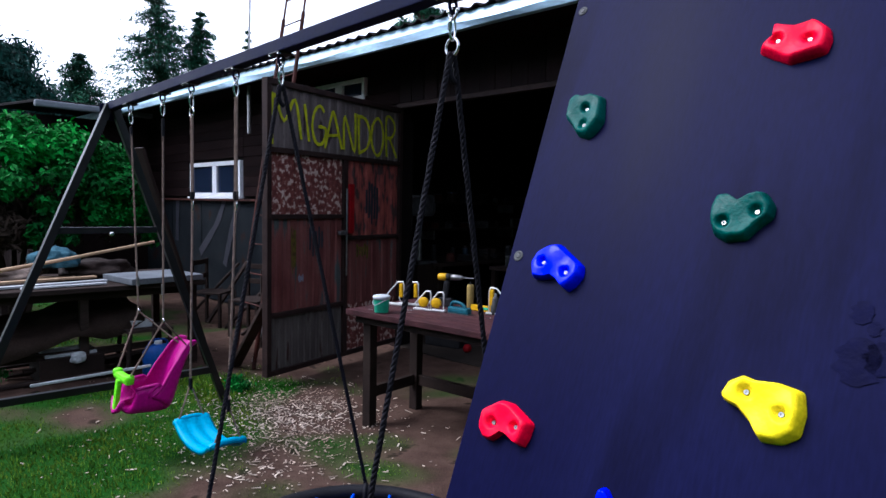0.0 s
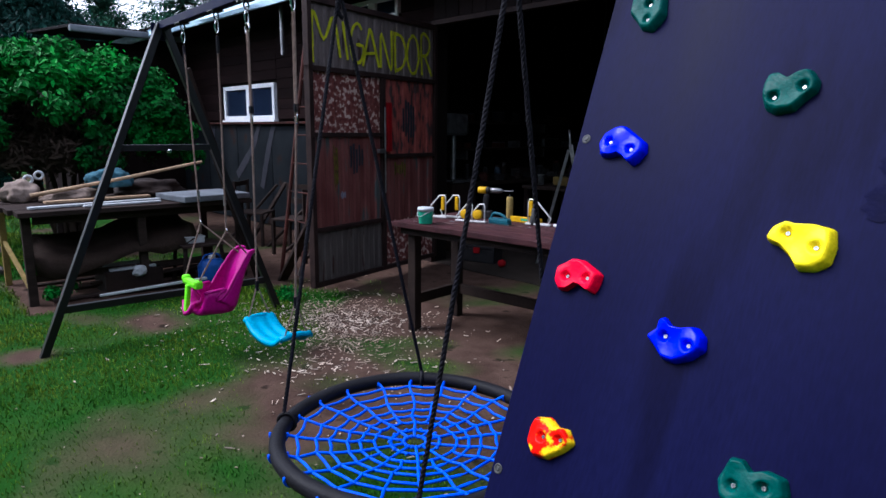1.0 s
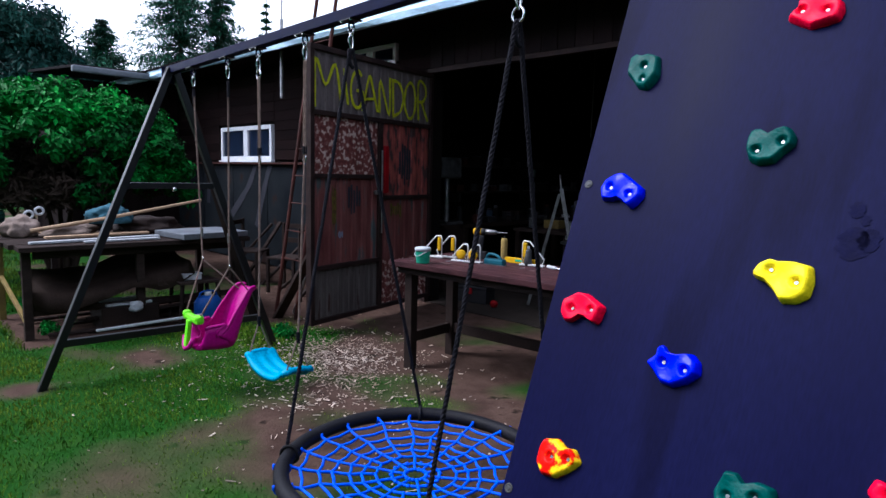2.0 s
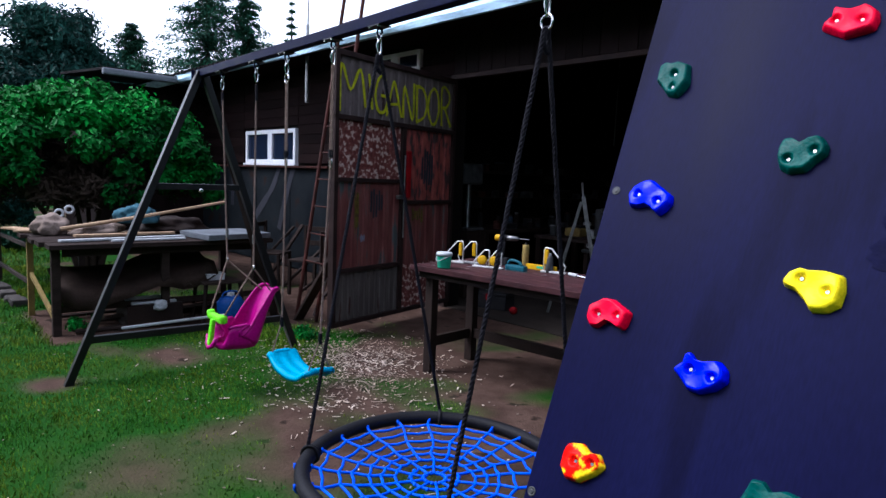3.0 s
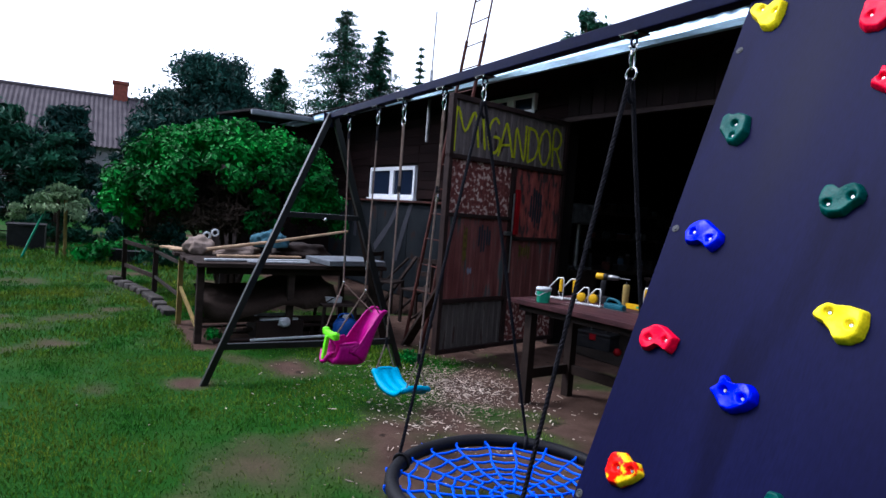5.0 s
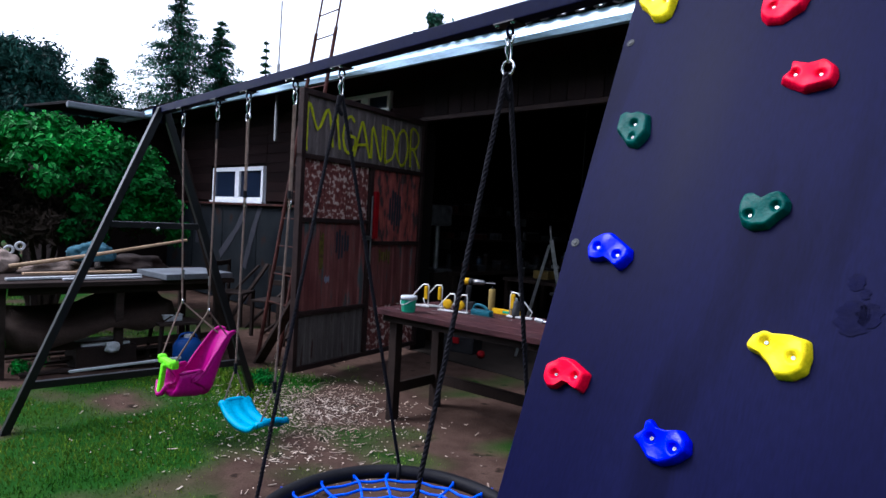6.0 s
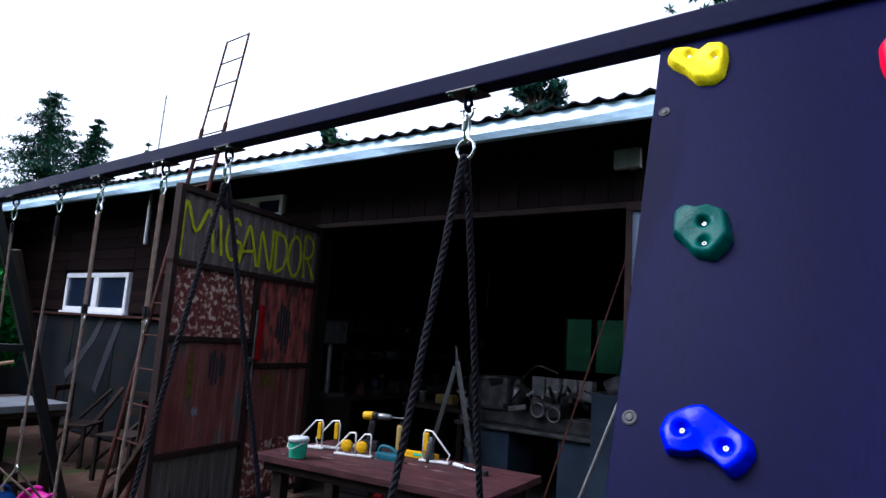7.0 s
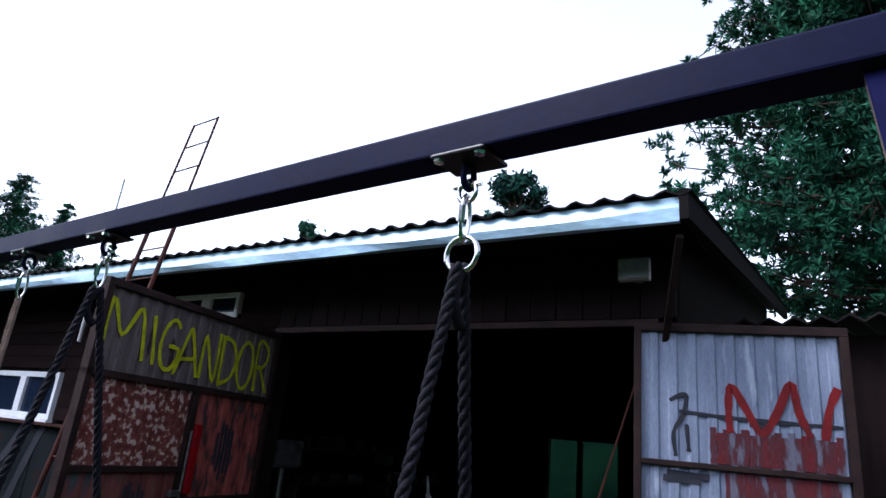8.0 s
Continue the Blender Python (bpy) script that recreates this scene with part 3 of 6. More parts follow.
# ---- the two gate leaves ----
LETTERS = (
    ([(0.07, 2.10), (0.085, 2.53), (0.21, 2.31), (0.34, 2.51), (0.42, 2.17)],),
    ([(0.46, 2.49), (0.52, 2.16)],),
    ([(0.72, 2.45), (0.66, 2.50), (0.59, 2.44), (0.56, 2.30), (0.60, 2.17), (0.68, 2.15), (0.73, 2.22), (0.735, 2.30), (0.64, 2.31)],),
    ([(0.73, 2.12), (0.82, 2.43), (0.86, 2.44), (0.97, 2.13)], [(0.77, 2.24), (0.93, 2.26)]),
    ([(1.00, 2.13), (1.01, 2.45), (1.16, 2.12), (1.17, 2.50)],),
    ([(1.23, 2.12), (1.22, 2.48)], [(1.20, 2.48), (1.33, 2.46), (1.40, 2.33), (1.36, 2.18), (1.22, 2.11)]),
    ([(1.53, 2.50), (1.45, 2.42), (1.43, 2.25), (1.50, 2.12), (1.58, 2.14), (1.63, 2.28), (1.60, 2.44), (1.53, 2.50)],),
    ([(1.69, 2.11), (1.68, 2.51), (1.80, 2.50), (1.83, 2.40), (1.77, 2.32), (1.69, 2.31)], [(1.74, 2.31), (1.87, 2.11)]),
)


def strokes_of(lines, width, y=-0.03):
    bm = bmesh.new()
    for line in lines:
        pts = smooth_line([Vector((a, b, 0)) for a, b in line], 5)
        ribbon([(p.x, p.y) for p in pts], width, y, bm)
    return bm


def gate_left():
    g = thing("gate_leaf", pose(-3.536, 1.204, 0, 0, 0, 104.8) @ Matrix.Diagonal((0.977, 1, 0.992, 1)), "open rusty patchwork steel gate leaf with yellow spray-painted letters", "gate", "workshop gate leaves")
    rails = [((0, 2.60), (1.96, 2.65)), ((0, 2.03), (1.96, 2.075)), ((0.04, 0.09), (1.96, 0.135)), ((0, 0.09), (0.05, 2.60)), ((1.91, 0.09), (1.96, 2.60)), ((0.99, 0.135), (1.045, 2.03)),
             ((0.05, 1.46), (0.99, 1.50)), ((0.05, 0.60), (0.99, 0.64)), ((1.045, 1.245), (1.91, 1.285))]
    for a, b in rails:
        part("frame_bar", box((a[0], -0.035, a[1]), (b[0], 0.03, b[1]), 0.004), GATE_FRAME, g)
    for x0, x1, z0, z1, material, pitch, name in ((0.05, 1.91, 2.075, 2.60, GATE_SIGN, 0.11, "sign_panel"), (0.05, 0.99, 1.50, 2.03, GATE_BRICK, 0.31, "panel"), (0.05, 0.99, 0.64, 1.46, GATE_DARK, 0.155, "panel"),
                                                  (0.05, 0.99, 0.135, 0.60, GATE_GREY, 0.075, "panel"), (1.045, 1.91, 1.285, 2.03, GATE_PINK, 0.2, "panel"), (1.045, 1.91, 0.60, 1.245, GATE_DARK, 0.15, "panel"), (1.045, 1.91, 0.135, 0.60, GATE_BRICK, 0.2, "panel")):
        part(name, sheet(x0, x1, z0, z1, pitch, 0.010), material, g)
    part("back_sheet", box((0.05, 0.012, 0.135), (1.91, 0.018, 2.60)), GATE_DARK, g)
    for lines in LETTERS:
        part("letter", strokes_of(lines, 0.031, -0.016), SPRAY_YELLOW, g, "yellow spray-painted letter")
    part("red_strip", box((1.06, -0.05, 1.31), (1.13, -0.012, 1.80), 0.012), RED_PAINT, g, "bright red painted strip")
    for x, z, w, h, material in ((0.33, 1.18, 0.06, 0.5, DIM_YELLOW), (1.30, 1.12, 0.20, 0.16, DIM_YELLOW), (0.62, 1.25, 0.2, 0.3, SPRAY_BLACK), (1.45, 1.62, 0.22, 0.45, SPRAY_BLACK), (0.42, 0.92, 0.07, 0.08, ZINC)):
        bm = bmesh.new()
        for i in range(5):
            a = x + (i - 2) * w / 5
            ribbon([(a, z + h / 2 * random.uniform(0.5, 1)), (a + 0.004, z), (a, z - h / 2 * random.uniform(0.4, 1))], w / 7, -0.0125, bm, 0.001)
        part("paint_mark", bm, material, g)
    part("stay_rod", tube([(1.0, -0.06, 0.9), (1.0, -0.06, 1.75)], 0.008), STEEL, g)
    part("latch", box((0.9, -0.07, 1.30), (1.0, -0.03, 1.34), 0.006), STEEL, g)
    return g


def gate_right():
    g = thing("gate_leaf", pose(-0.80, 3.10, 0, 0, 0, 17), "open zinc-clad steel gate leaf with red graffiti", "gate", "workshop gate leaves")
    w = 1.14
    for a, b in (((0, 2.585), (w, 2.635)), ((0, 0.08), (w, 0.13)), ((0, 0.13), (0.042, 2.585)), ((w - 0.045, 0.13), (w, 2.585)), ((0.042, 1.815), (w - 0.045, 1.845)), ((0.042, 0.95), (w - 0.045, 0.985))):
        part("frame_bar", box((a[0], -0.035, a[1]), (b[0], 0.03, b[1]), 0.004), GATE_FRAME, g)
    for z0, z1, material in ((1.845, 2.585, ZINC), (0.985, 1.815, ZINC), (0.13, 0.95, GATE_GREY)):
        part("panel", sheet(0.042, w - 0.045, z0, z1, 0.105, 0.010), material, g)
    part("back_sheet", box((0.042, 0.012, 0.13), (w - 0.045, 0.018, 2.585)), GATE_GREY, g)
    part("letter", strokes_of(([(0.52, 2.02), (0.515, 2.14), (0.53, 2.28), (0.60, 2.17), (0.68, 2.03), (0.76, 2.14), (0.84, 2.31), (0.87, 2.16), (0.92, 2.03)], [(0.99, 2.02), (1.02, 2.18), (1.07, 2.30)]), 0.042, -0.0155), SPRAY_RED, g, "red spray-painted letter")
    block = [[(0.43 + i * 0.033, 2.045 - 0.03 * math.sin(i * 1.3) ** 2), (0.432 + i * 0.033, 1.95), (0.43 + i * 0.033, 1.85)] for i in range(20)]
    part("paint_mark", strokes_of(block, 0.036, -0.0135), WORN_RED, g, "smeared red paint")
    smear = [[(0.50 + i * 0.031, 1.81), (0.502 + i * 0.031, 1.55), (0.50 + i * 0.031, 1.08 - 0.06 * math.sin(i * 2.1))] for i in range(18)]
    part("paint_mark", strokes_of(smear, 0.033, -0.0135), WORN_RED, g, "smeared red paint")
    part("paint_mark", strokes_of(([(0.20, 2.18), (0.29, 2.22), (0.27, 2.10), (0.22, 2.0), (0.23, 1.87)], [(0.29, 2.05), (0.30, 1.90)], [(0.25, 2.12), (0.60, 2.10), (1.08, 2.09)], [(0.62, 2.07), (0.74, 2.07)]), 0.024, -0.0125), SPRAY_BLACK, g, "thin black paint strokes")
    part("paint_mark", strokes_of(([(0.18, 1.78), (0.40, 1.77)], [(0.16, 1.75), (0.36, 1.74)]), 0.035, -0.0125), SPRAY_BLACK, g, "dark smear below the rail")
    part("paint_mark", lathe([(0.005, 0.0), (0.05, 0.001), (0.07, 0.0012)], 14, None, Matrix.Translation((0.25, -0.016, 1.05)) @ Euler((radians(90), 0, 0)).to_matrix().to_4x4()), BLUE_CAN, g, "round blue paint spot")


gate_left()
gate_right()


# ---- swing frame ----
HOOKS = (-2.985, -2.407, -1.98, -1.448, -1.024, 0.0)


def swing_frame():
    f = thing("swing_set", pose(0, 0, 0), "black painted steel swing frame standing on the lawn", "swing set")
    part("beam", box((-3.42, -0.031, 2.2), (2.05, 0.027, 2.251), 0.004), BLUE_LIT_STEEL, f)
    part("leg", bar((-3.385, -0.02, 2.23), (-3.335, -0.955, -0.05), 0.05, 0.05, 0.004), LEG_STEEL, f)
    part("leg", bar((-3.385, 0.02, 2.2), (-3.38, 0.80, -0.05), 0.05, 0.05, 0.004), LEG_STEEL, f)
    part("brace", bar((-3.37, -0.82, 0.29), (-3.38, 0.68, 0.28), 0.04, 0.05, 0.003), LEG_STEEL, f)
    part("brace", bar((-3.375, -0.36, 1.375), (-3.38, 0.28, 1.375), 0.035, 0.045, 0.003), LEG_STEEL, f)
    part("bolt", lathe([(0.016, 0), (0.016, 0.02), (0.01, 0.03)], 8, None, Matrix.Translation((-3.35, -0.03, 1.35)) @ Euler((0, radians(90), 0)).to_matrix().to_4x4()), CHROME, f)
    part("apex_plate", box((-3.425, -0.07, 2.13), (-3.42, 0.07, 2.245), 0.001), BLUE_LIT_STEEL, f)
    for x0, x1 in ((0.535, 0.69), (1.74, 1.86)):
        part("leg", bar((x0, 0.035, 2.18), (x1, -0.925, -0.05), 0.05, 0.05, 0.004), BLUE_LIT_STEEL, f)
    part("leg", bar((1.75, 0.02, 2.2), (1.77, 0.80, -0.05), 0.05, 0.05, 0.004), BLUE_LIT_STEEL, f)
    return f


swing_frame()


def loop(cx, cz, rx, rz, wire, y=0.0, n=20, turn=False):
    pts = []
    for i in range(n):
        a = i * math.tau / n
        u, v = rx * math.cos(a), rz * math.sin(a)
        pts.append((cx, y + u, cz + v) if turn else (cx + u, y, cz + v))
    return tube(pts, wire, 7, None, True)


def hanger(x, ring=True):
    """Plate, eye, snap hook and ring under the beam."""
    h = thing("swing_hanger", pose(x, 0, 2.2), "chrome snap hook and ring on a black bolted plate", "hanger", "swing hangers")
    plate = part("plate", box((-0.046, -0.039, -0.008), (0.046, 0.034, -0.001), 0.0035), LEG_STEEL, h)
    for s in (-0.035, 0.035):
        part("bolt", lathe([(0.008, -0.013), (0.009, -0.0075)], 6, None, Matrix.Translation((s, -0.029, 0))), CHROME, plate)
    part("eye", loop(0, -0.028, 0.014, 0.02, 0.005, 0, 14, True), BLUE_LIT_STEEL, h, smooth=True)
    shackle = part("shackle", loop(0, -0.052, 0.015, 0.017, 0.004, 0, 14), CHROME, h, smooth=True)
    part("shackle_pin", tube([(-0.024, 0, -0.042), (0.024, 0, -0.042)], 0.0045, 7), CHROME, shackle)
    snap = part("snap_hook", loop(0, -0.094, 0.011, 0.036, 0.0036, 0, 18, True), CHROME, h, smooth=True)
    part("gate_nut", lathe([(0.006, -0.012), (0.0065, 0.012)], 8, None, Matrix.Translation((0, -0.011, -0.09))), CHROME, snap)
    if ring:
        part("ring", loop(0, -0.148, 0.026, 0.026, 0.0042, 0, 24), CHROME, h, smooth=True)
    return h


for i, x in enumerate(HOOKS):
    hanger(x, i in (2, 5))


def nest_swing():
    c = Vector((-0.525, 0.02, 0.24))
    R = 0.575
    n = thing("nest_swing", pose(*c), "round black-rimmed nest swing with a blue rope net", "nest swing")
    part("rim", tube([(R * math.cos(a), R * math.sin(a), 0.004 * math.sin(3 * a)) for a in np.linspace(0, math.tau, 72, endpoint=False)], 0.034, 12, None, True), FOAM_BLACK, n, smooth=True)
    k = 20
    rng = random.Random(4)
    radii = [0.05, 0.11, 0.18, 0.235, 0.295, 0.36, 0.43, 0.50]
    nodes = {}
    for j, r in enumerate(radii):
        for i in range(k):
            a = (i + 0.12 * rng.uniform(-1, 1)) * math.tau / k
            rr = r * rng.uniform(0.975, 1.025)
            nodes[j, i] = Vector((rr * math.cos(a), rr * math.sin(a), -0.05 * (1 - (r / R) ** 2) + 0.0))
    for i in range(k):
        a = i * math.tau / k
        end = Vector((R * math.cos(a), R * math.sin(a), 0.005))
        pts = [nodes[j, i] for j in range(0 if i % 2 == 0 else 2, 8)] + [end * ((R - 0.02) / R)]
        part("net_spoke", tube(smooth_line(pts, 2), 0.0070, 6), ROPE_BLUE, n, smooth=True)
        out = Vector((math.cos(a), math.sin(a), 0))
        wrap = [end + 0.037 * (math.cos(b) * out + math.sin(b) * Vector((0, 0, 1))) for b in np.linspace(math.pi * 0.95, math.pi * 2.08, 9)]
        part("net_lashing", tube(wrap, 0.006, 6), ROPE_BLUE, n, smooth=True)
    for j in range(8):
        step = 2 if j < 2 else 1
        ids = list(range(0, k, step))
        pts = [nodes[j, i] for i in ids]
        line = []
        for p, q in zip(pts, pts[1:] + pts[:1]):
            mid = (p + q) / 2
            line += [p, mid * 0.985 + Vector((0, 0, -0.004))]
        part("net_ring", tube(line, 0.0070, 6, None, True), ROPE_BLUE, n, smooth=True)
    kn = bmesh.new()
    bmesh.ops.create_icosphere(kn, subdivisions=1, radius=0.0105)
    first = part("net_knot", kn, ROPE_BLUE, n, smooth=True)
    for q, p in enumerate(nodes.values()):
        ob = first if q == 0 else new("net_knot", first.data)
        ob.parent = n
        ob.location = p
    for hx, hz, ends in ((0.0, 2.035, ((0.47, -0.36), (0.47, 0.36))), (-1.024, 2.07, ((-0.44, -0.39), (-0.44, 0.39)))):
        for ex, ey in ends:
            top = Vector((hx, 0.0, hz)) - c
            foot = Vector((ex, ey, 0.03))
            top = top + Vector((0, 0.008 if ey > 0 else -0.008, 0))
            part("rope", rope(top, foot, 0.0094, 0.058), ROPE_BLACK, n, smooth=True)
            d = Vector((ex, ey, 0)).normalized()
            part("rope_collar", tube([d * R + 0.040 * (math.cos(b) * d + math.sin(b) * Vector((0, 0, 1))) for b in np.linspace(0, math.tau, 14, endpoint=False)], 0.009, 6, None, True), FOAM_BLACK, n, smooth=True)
    for hx, hz in ((0.0, 2.035), (-1.024, 2.07)):
        top = Vector((hx, 0, hz)) - c
        part("rope_splice", tube([top + Vector((0, 0.012 * math.cos(k * 0.9), 0.012 * math.sin(k * 0.9) - 0.012 * k)) for k in range(8)], 0.009, 8), ROPE_BLACK, n, smooth=True)


nest_swing()

# ---- climbing wall ----
SLOPE = 0.455
NN = math.hypot(1, SLOPE)
BOARD = Matrix(((1, 0, 0, 0), (0, SLOPE / NN, -1 / NN, -0.012), (0, 1 / NN, SLOPE / NN, 2.2), (0, 0, 0, 1)))  # local x along the beam, y up the slope, z out of the face


def climbing_wall():
    w = thing("climbing_wall", BOARD, "sloping dark navy plywood climbing panel leaning on the swing frame", "climbing wall")
    bm = bmesh.new()
    low = -2.42
    quad = [(0.486, -0.001), (0.486 - 0.0655 * low, low), (1.95, low), (1.80, -0.001)]
    top = [bm.verts.new((x, y, 0)) for x, y in quad]
    back = [bm.verts.new((x, y, -0.018)) for x, y in quad]
    bm.faces.new(top)
    bm.faces.new(back[::-1])
    sides = [bm.faces.new((top[i], back[i], back[(i + 1) % 4], top[(i + 1) % 4])) for i in range(4)]
    bmesh.ops.recalc_face_normals(bm, faces=bm.faces)
    bmesh.ops.bevel(bm, geom=[e for e in bm.edges if all(abs(v.co.z) < 1e-6 for v in e.verts)], offset=0.0015, segments=1, affect="EDGES")
    panel = part("panel", bm, NAVY_PLY, w)
    panel.data.materials.append(PLY_EDGE)
    for f in panel.data.polygons:
        if abs(f.normal.z) < 0.3:
            f.material_index = 1
    for x, y in ((0.521, -0.191), (0.559, -0.781), (0.604, -1.530), (1.72, -0.177), (1.74, -0.78)):
        washer = part("bolt", lathe([(0.011, 0.0), (0.011, 0.001), (0.009, 0.002), (0.006, 0.001), (0.005, 0.0025), (0.003, 0.003)], 14, None, Matrix.Translation((x, y, 0.0005))), MACHINE, panel, "countersunk grey bolt")
    bm = bmesh.new()
    for x, y, r in ((1.155, -0.880, 0.026), (1.178, -0.872, 0.018), (1.150, -0.815, 0.013), (1.166, -0.835, 0.008)):
        ring = [bm.verts.new((x + r * (1 + 0.25 * math.sin(3 * k + x * 90)) * math.cos(k * math.tau / 18), y + 1.25 * r * math.sin(k * math.tau / 18), 0.0015)) for k in range(18)]
        bm.faces.new(ring)
    part("stain", bm, STAIN, panel, "dull dark stain")
    return w


def hold(name, x, y, corners, screws, material, label, tall=0.025):
    """A moulded hold: angular lobed outline with softened corners, steep sides, with sunk screw holes."""
    h = thing("climbing_hold", BOARD @ pose(x, y, 0), label, "climbing hold", "climbing holds")
    n = 96
    cx = sum(p[0] for p in corners) / len(corners)
    cy = sum(p[1] for p in corners) / len(corners)

    def reach(a):
        """Distance from the middle to the rim in the direction a."""
        ux, uy, best = math.cos(a), math.sin(a), 0.0
        for (x0, y0), (x1, y1) in zip(corners, corners[1:] + corners[:1]):
            ex, ey = x1 - x0, y1 - y0
            det = ux * -ey + uy * ex
            if abs(det) > 1e-9:
                d = ((x0 - cx) * -ey + (y0 - cy) * ex) / det
                s = (ux * (y0 - cy) - uy * (x0 - cx)) / det
                if d > 0 and -1e-6 <= s <= 1 + 1e-6:
                    best = max(best, d)
        return best

    outline = [reach(k * math.tau / n) for k in range(n)]
    outline = [1.0 * (0.2 * outline[k - 1] + 0.6 * outline[k] + 0.2 * outline[(k + 1) % n]) for k in range(n)]
    bm = bmesh.new()
    rng = random.Random(name)
    ph = rng.uniform(0, 6)

    def z_at(px, py, f):
        dome = min(1.0, (1 - f) / 0.16) ** 0.55 if f < 1 else 0.0
        lump = 1 + 0.16 * math.sin(px * 70 + ph) * math.cos(py * 62 + ph * 2)
        z = tall * dome * lump * (0.85 + 1.2 * py)
        for sx, sy in screws:
            d = math.hypot(px - sx, py - sy)
            z -= 0.55 * z * math.exp(-(d / 0.0088) ** 4)
        return z + 0.0005

    prev = None
    steps = [1.0, 0.985, 0.95, 0.9, 0.84, 0.77, 0.70, 0.63, 0.56, 0.49, 0.42, 0.35, 0.28, 0.21, 0.14, 0.07]
    for s, f in enumerate(steps):
        ring = []
        for k in range(n):
            a = k * math.tau / n
            px, py = cx + f * outline[k] * math.cos(a), cy + f * outline[k] * math.sin(a)
            ring.append(bm.verts.new((px, py, z_at(px, py, f))))
        if prev:
            for k in range(n):
                bm.faces.new((prev[k], prev[(k + 1) % n], ring[(k + 1) % n], ring[k]))
        prev = ring
    c = bm.verts.new((cx, cy, z_at(cx, cy, 0)))
    for k in range(n):
        bm.faces.new((prev[k], prev[(k + 1) % n], c))
    body = part("body", bm, material, h, smooth=True)
    for sx, sy in screws:
        z = z_at(sx, sy, min(0.75, math.hypot(sx - cx, sy - cy) / 0.05))
        # dark ring round the screw paints in the shade of a deeper hole
        part("socket", lathe([(0.0070, z - 0.004), (0.0070, z + 0.0016), (0.0062, z + 0.0016), (0.0058, z + 0.0003), (0.001, z + 0.0003)], 14, None, Matrix.Translation((sx, sy, 0)), cap=False), HOLE_SHADE, body)
        part("screw", lathe([(0.0042, z + 0.0004), (0.0042, z + 0.0022), (0.0034, z + 0.0034), (0.0018, z + 0.0034), (0.0014, z + 0.0015)], 10, None, Matrix.Translation((sx, sy, 0))), STEEL, body, "steel screw head")
    return h


climbing_wall()
HEART = ((-0.0277, 0.0279), (-0.0078, 0.0306), (0.0075, 0.0175), (0.0292, 0.028), (0.0572, 0.026), (0.0684, -0.0008), (0.042, -0.0329), (0.0016, -0.0501), (-0.0305, -0.0389), (-0.04, -0.0132))
FANG = ((-0.057, -0.003), (-0.048, 0.022), (-0.007, 0.0106), (0.009, 0.002), (0.034, 0.012), (0.055, 0.011), (0.060, -0.022), (0.056, -0.051), (0.035, -0.064), (0.005, -0.060), (-0.019, -0.035), (-0.045, -0.018))
hold("a", 0.571, -0.081, ((-0.064, 0.023), (-0.055, 0.050), (-0.023, 0.037), (0.003, 0.022), (0.022, 0.037), (0.048, 0.031), (0.053, -0.008), (0.050, -0.049), (0.032, -0.064), (0.003, -0.056), (-0.021, -0.024), (-0.049, 0.001)), ((-0.017, 0.015), (0.032, -0.005)), H_YELLOW, "bright yellow moulded climbing hold near the beam")
hold("b", 0.899, -0.163, ((-0.047, -0.008), (-0.049, 0.029), (-0.038, 0.047), (-0.022, 0.045), (-0.008, 0.024), (0.012, 0.018), (0.030, 0.036), (0.047, 0.033), (0.054, 0.002), (0.047, -0.030), (0.029, -0.042), (0.008, -0.059), (-0.023, -0.056), (-0.041, -0.037)), ((-0.016, -0.015), (0.034, -0.005)), H_RED, "glossy red kidney-shaped climbing hold")
hold("c", 0.993, -0.374, ((-0.057, -0.009), (-0.039, 0.009), (-0.040, 0.038), (-0.025, 0.029), (-0.002, 0.023), (0.029, 0.032), (0.048, 0.014), (0.053, -0.008), (0.049, -0.030), (0.025, -0.036), (-0.003, -0.041), (-0.037, -0.022)), ((-0.025, 0.000), (0.023, -0.005)), H_RED, "red elongated climbing hold with two screws")
hold("d", 0.620, -0.467, ((-0.042, -0.011), (-0.045, 0.014), (-0.046, 0.035), (-0.029, 0.043), (-0.007, 0.035), (0.010, 0.042), (0.034, 0.033), (0.041, 0.008), (0.048, -0.022), (0.040, -0.041), (0.025, -0.059), (-0.003, -0.051), (-0.025, -0.026)), ((0.006, 0.004), (0.010, -0.032)), H_GREEN, "dark green knobbly climbing hold with two holes")
hold("e", 0.969, -0.681, ((-0.043, -0.014), (-0.045, 0.008), (-0.041, 0.030), (-0.024, 0.033), (-0.003, 0.019), (0.016, 0.030), (0.034, 0.035), (0.049, 0.014), (0.049, -0.006), (0.033, -0.022), (0.018, -0.043), (-0.012, -0.048), (-0.032, -0.038)), ((-0.017, -0.020), (0.028, 0.000)), H_GREEN, "dark green heart-shaped climbing hold")
hold("f", 0.665, -0.801, ((-0.063, 0.007), (-0.055, 0.029), (-0.022, 0.046), (-0.007, 0.049), (0.015, 0.035), (0.054, 0.011), (0.059, -0.010), (0.047, -0.031), (0.034, -0.043), (0.018, -0.028), (-0.006, -0.018), (-0.026, -0.024), (-0.048, -0.024)), ((-0.029, 0.007), (0.026, -0.008)), H_BLUE, "glossy blue hooked climbing hold")
hold("g", 1.055, -0.962, ((-0.053, 0.003), (-0.046, 0.024), (-0.028, 0.036), (-0.010, 0.032), (0.019, 0.035), (0.049, 0.030), (0.056, 0.001), (0.054, -0.029), (0.035, -0.044), (0.009, -0.047), (-0.008, -0.026), (-0.029, -0.009), (-0.047, -0.005)), ((-0.018, 0.012), (0.030, -0.007)), H_YELLOW, "bright yellow three-lobed climbing hold")
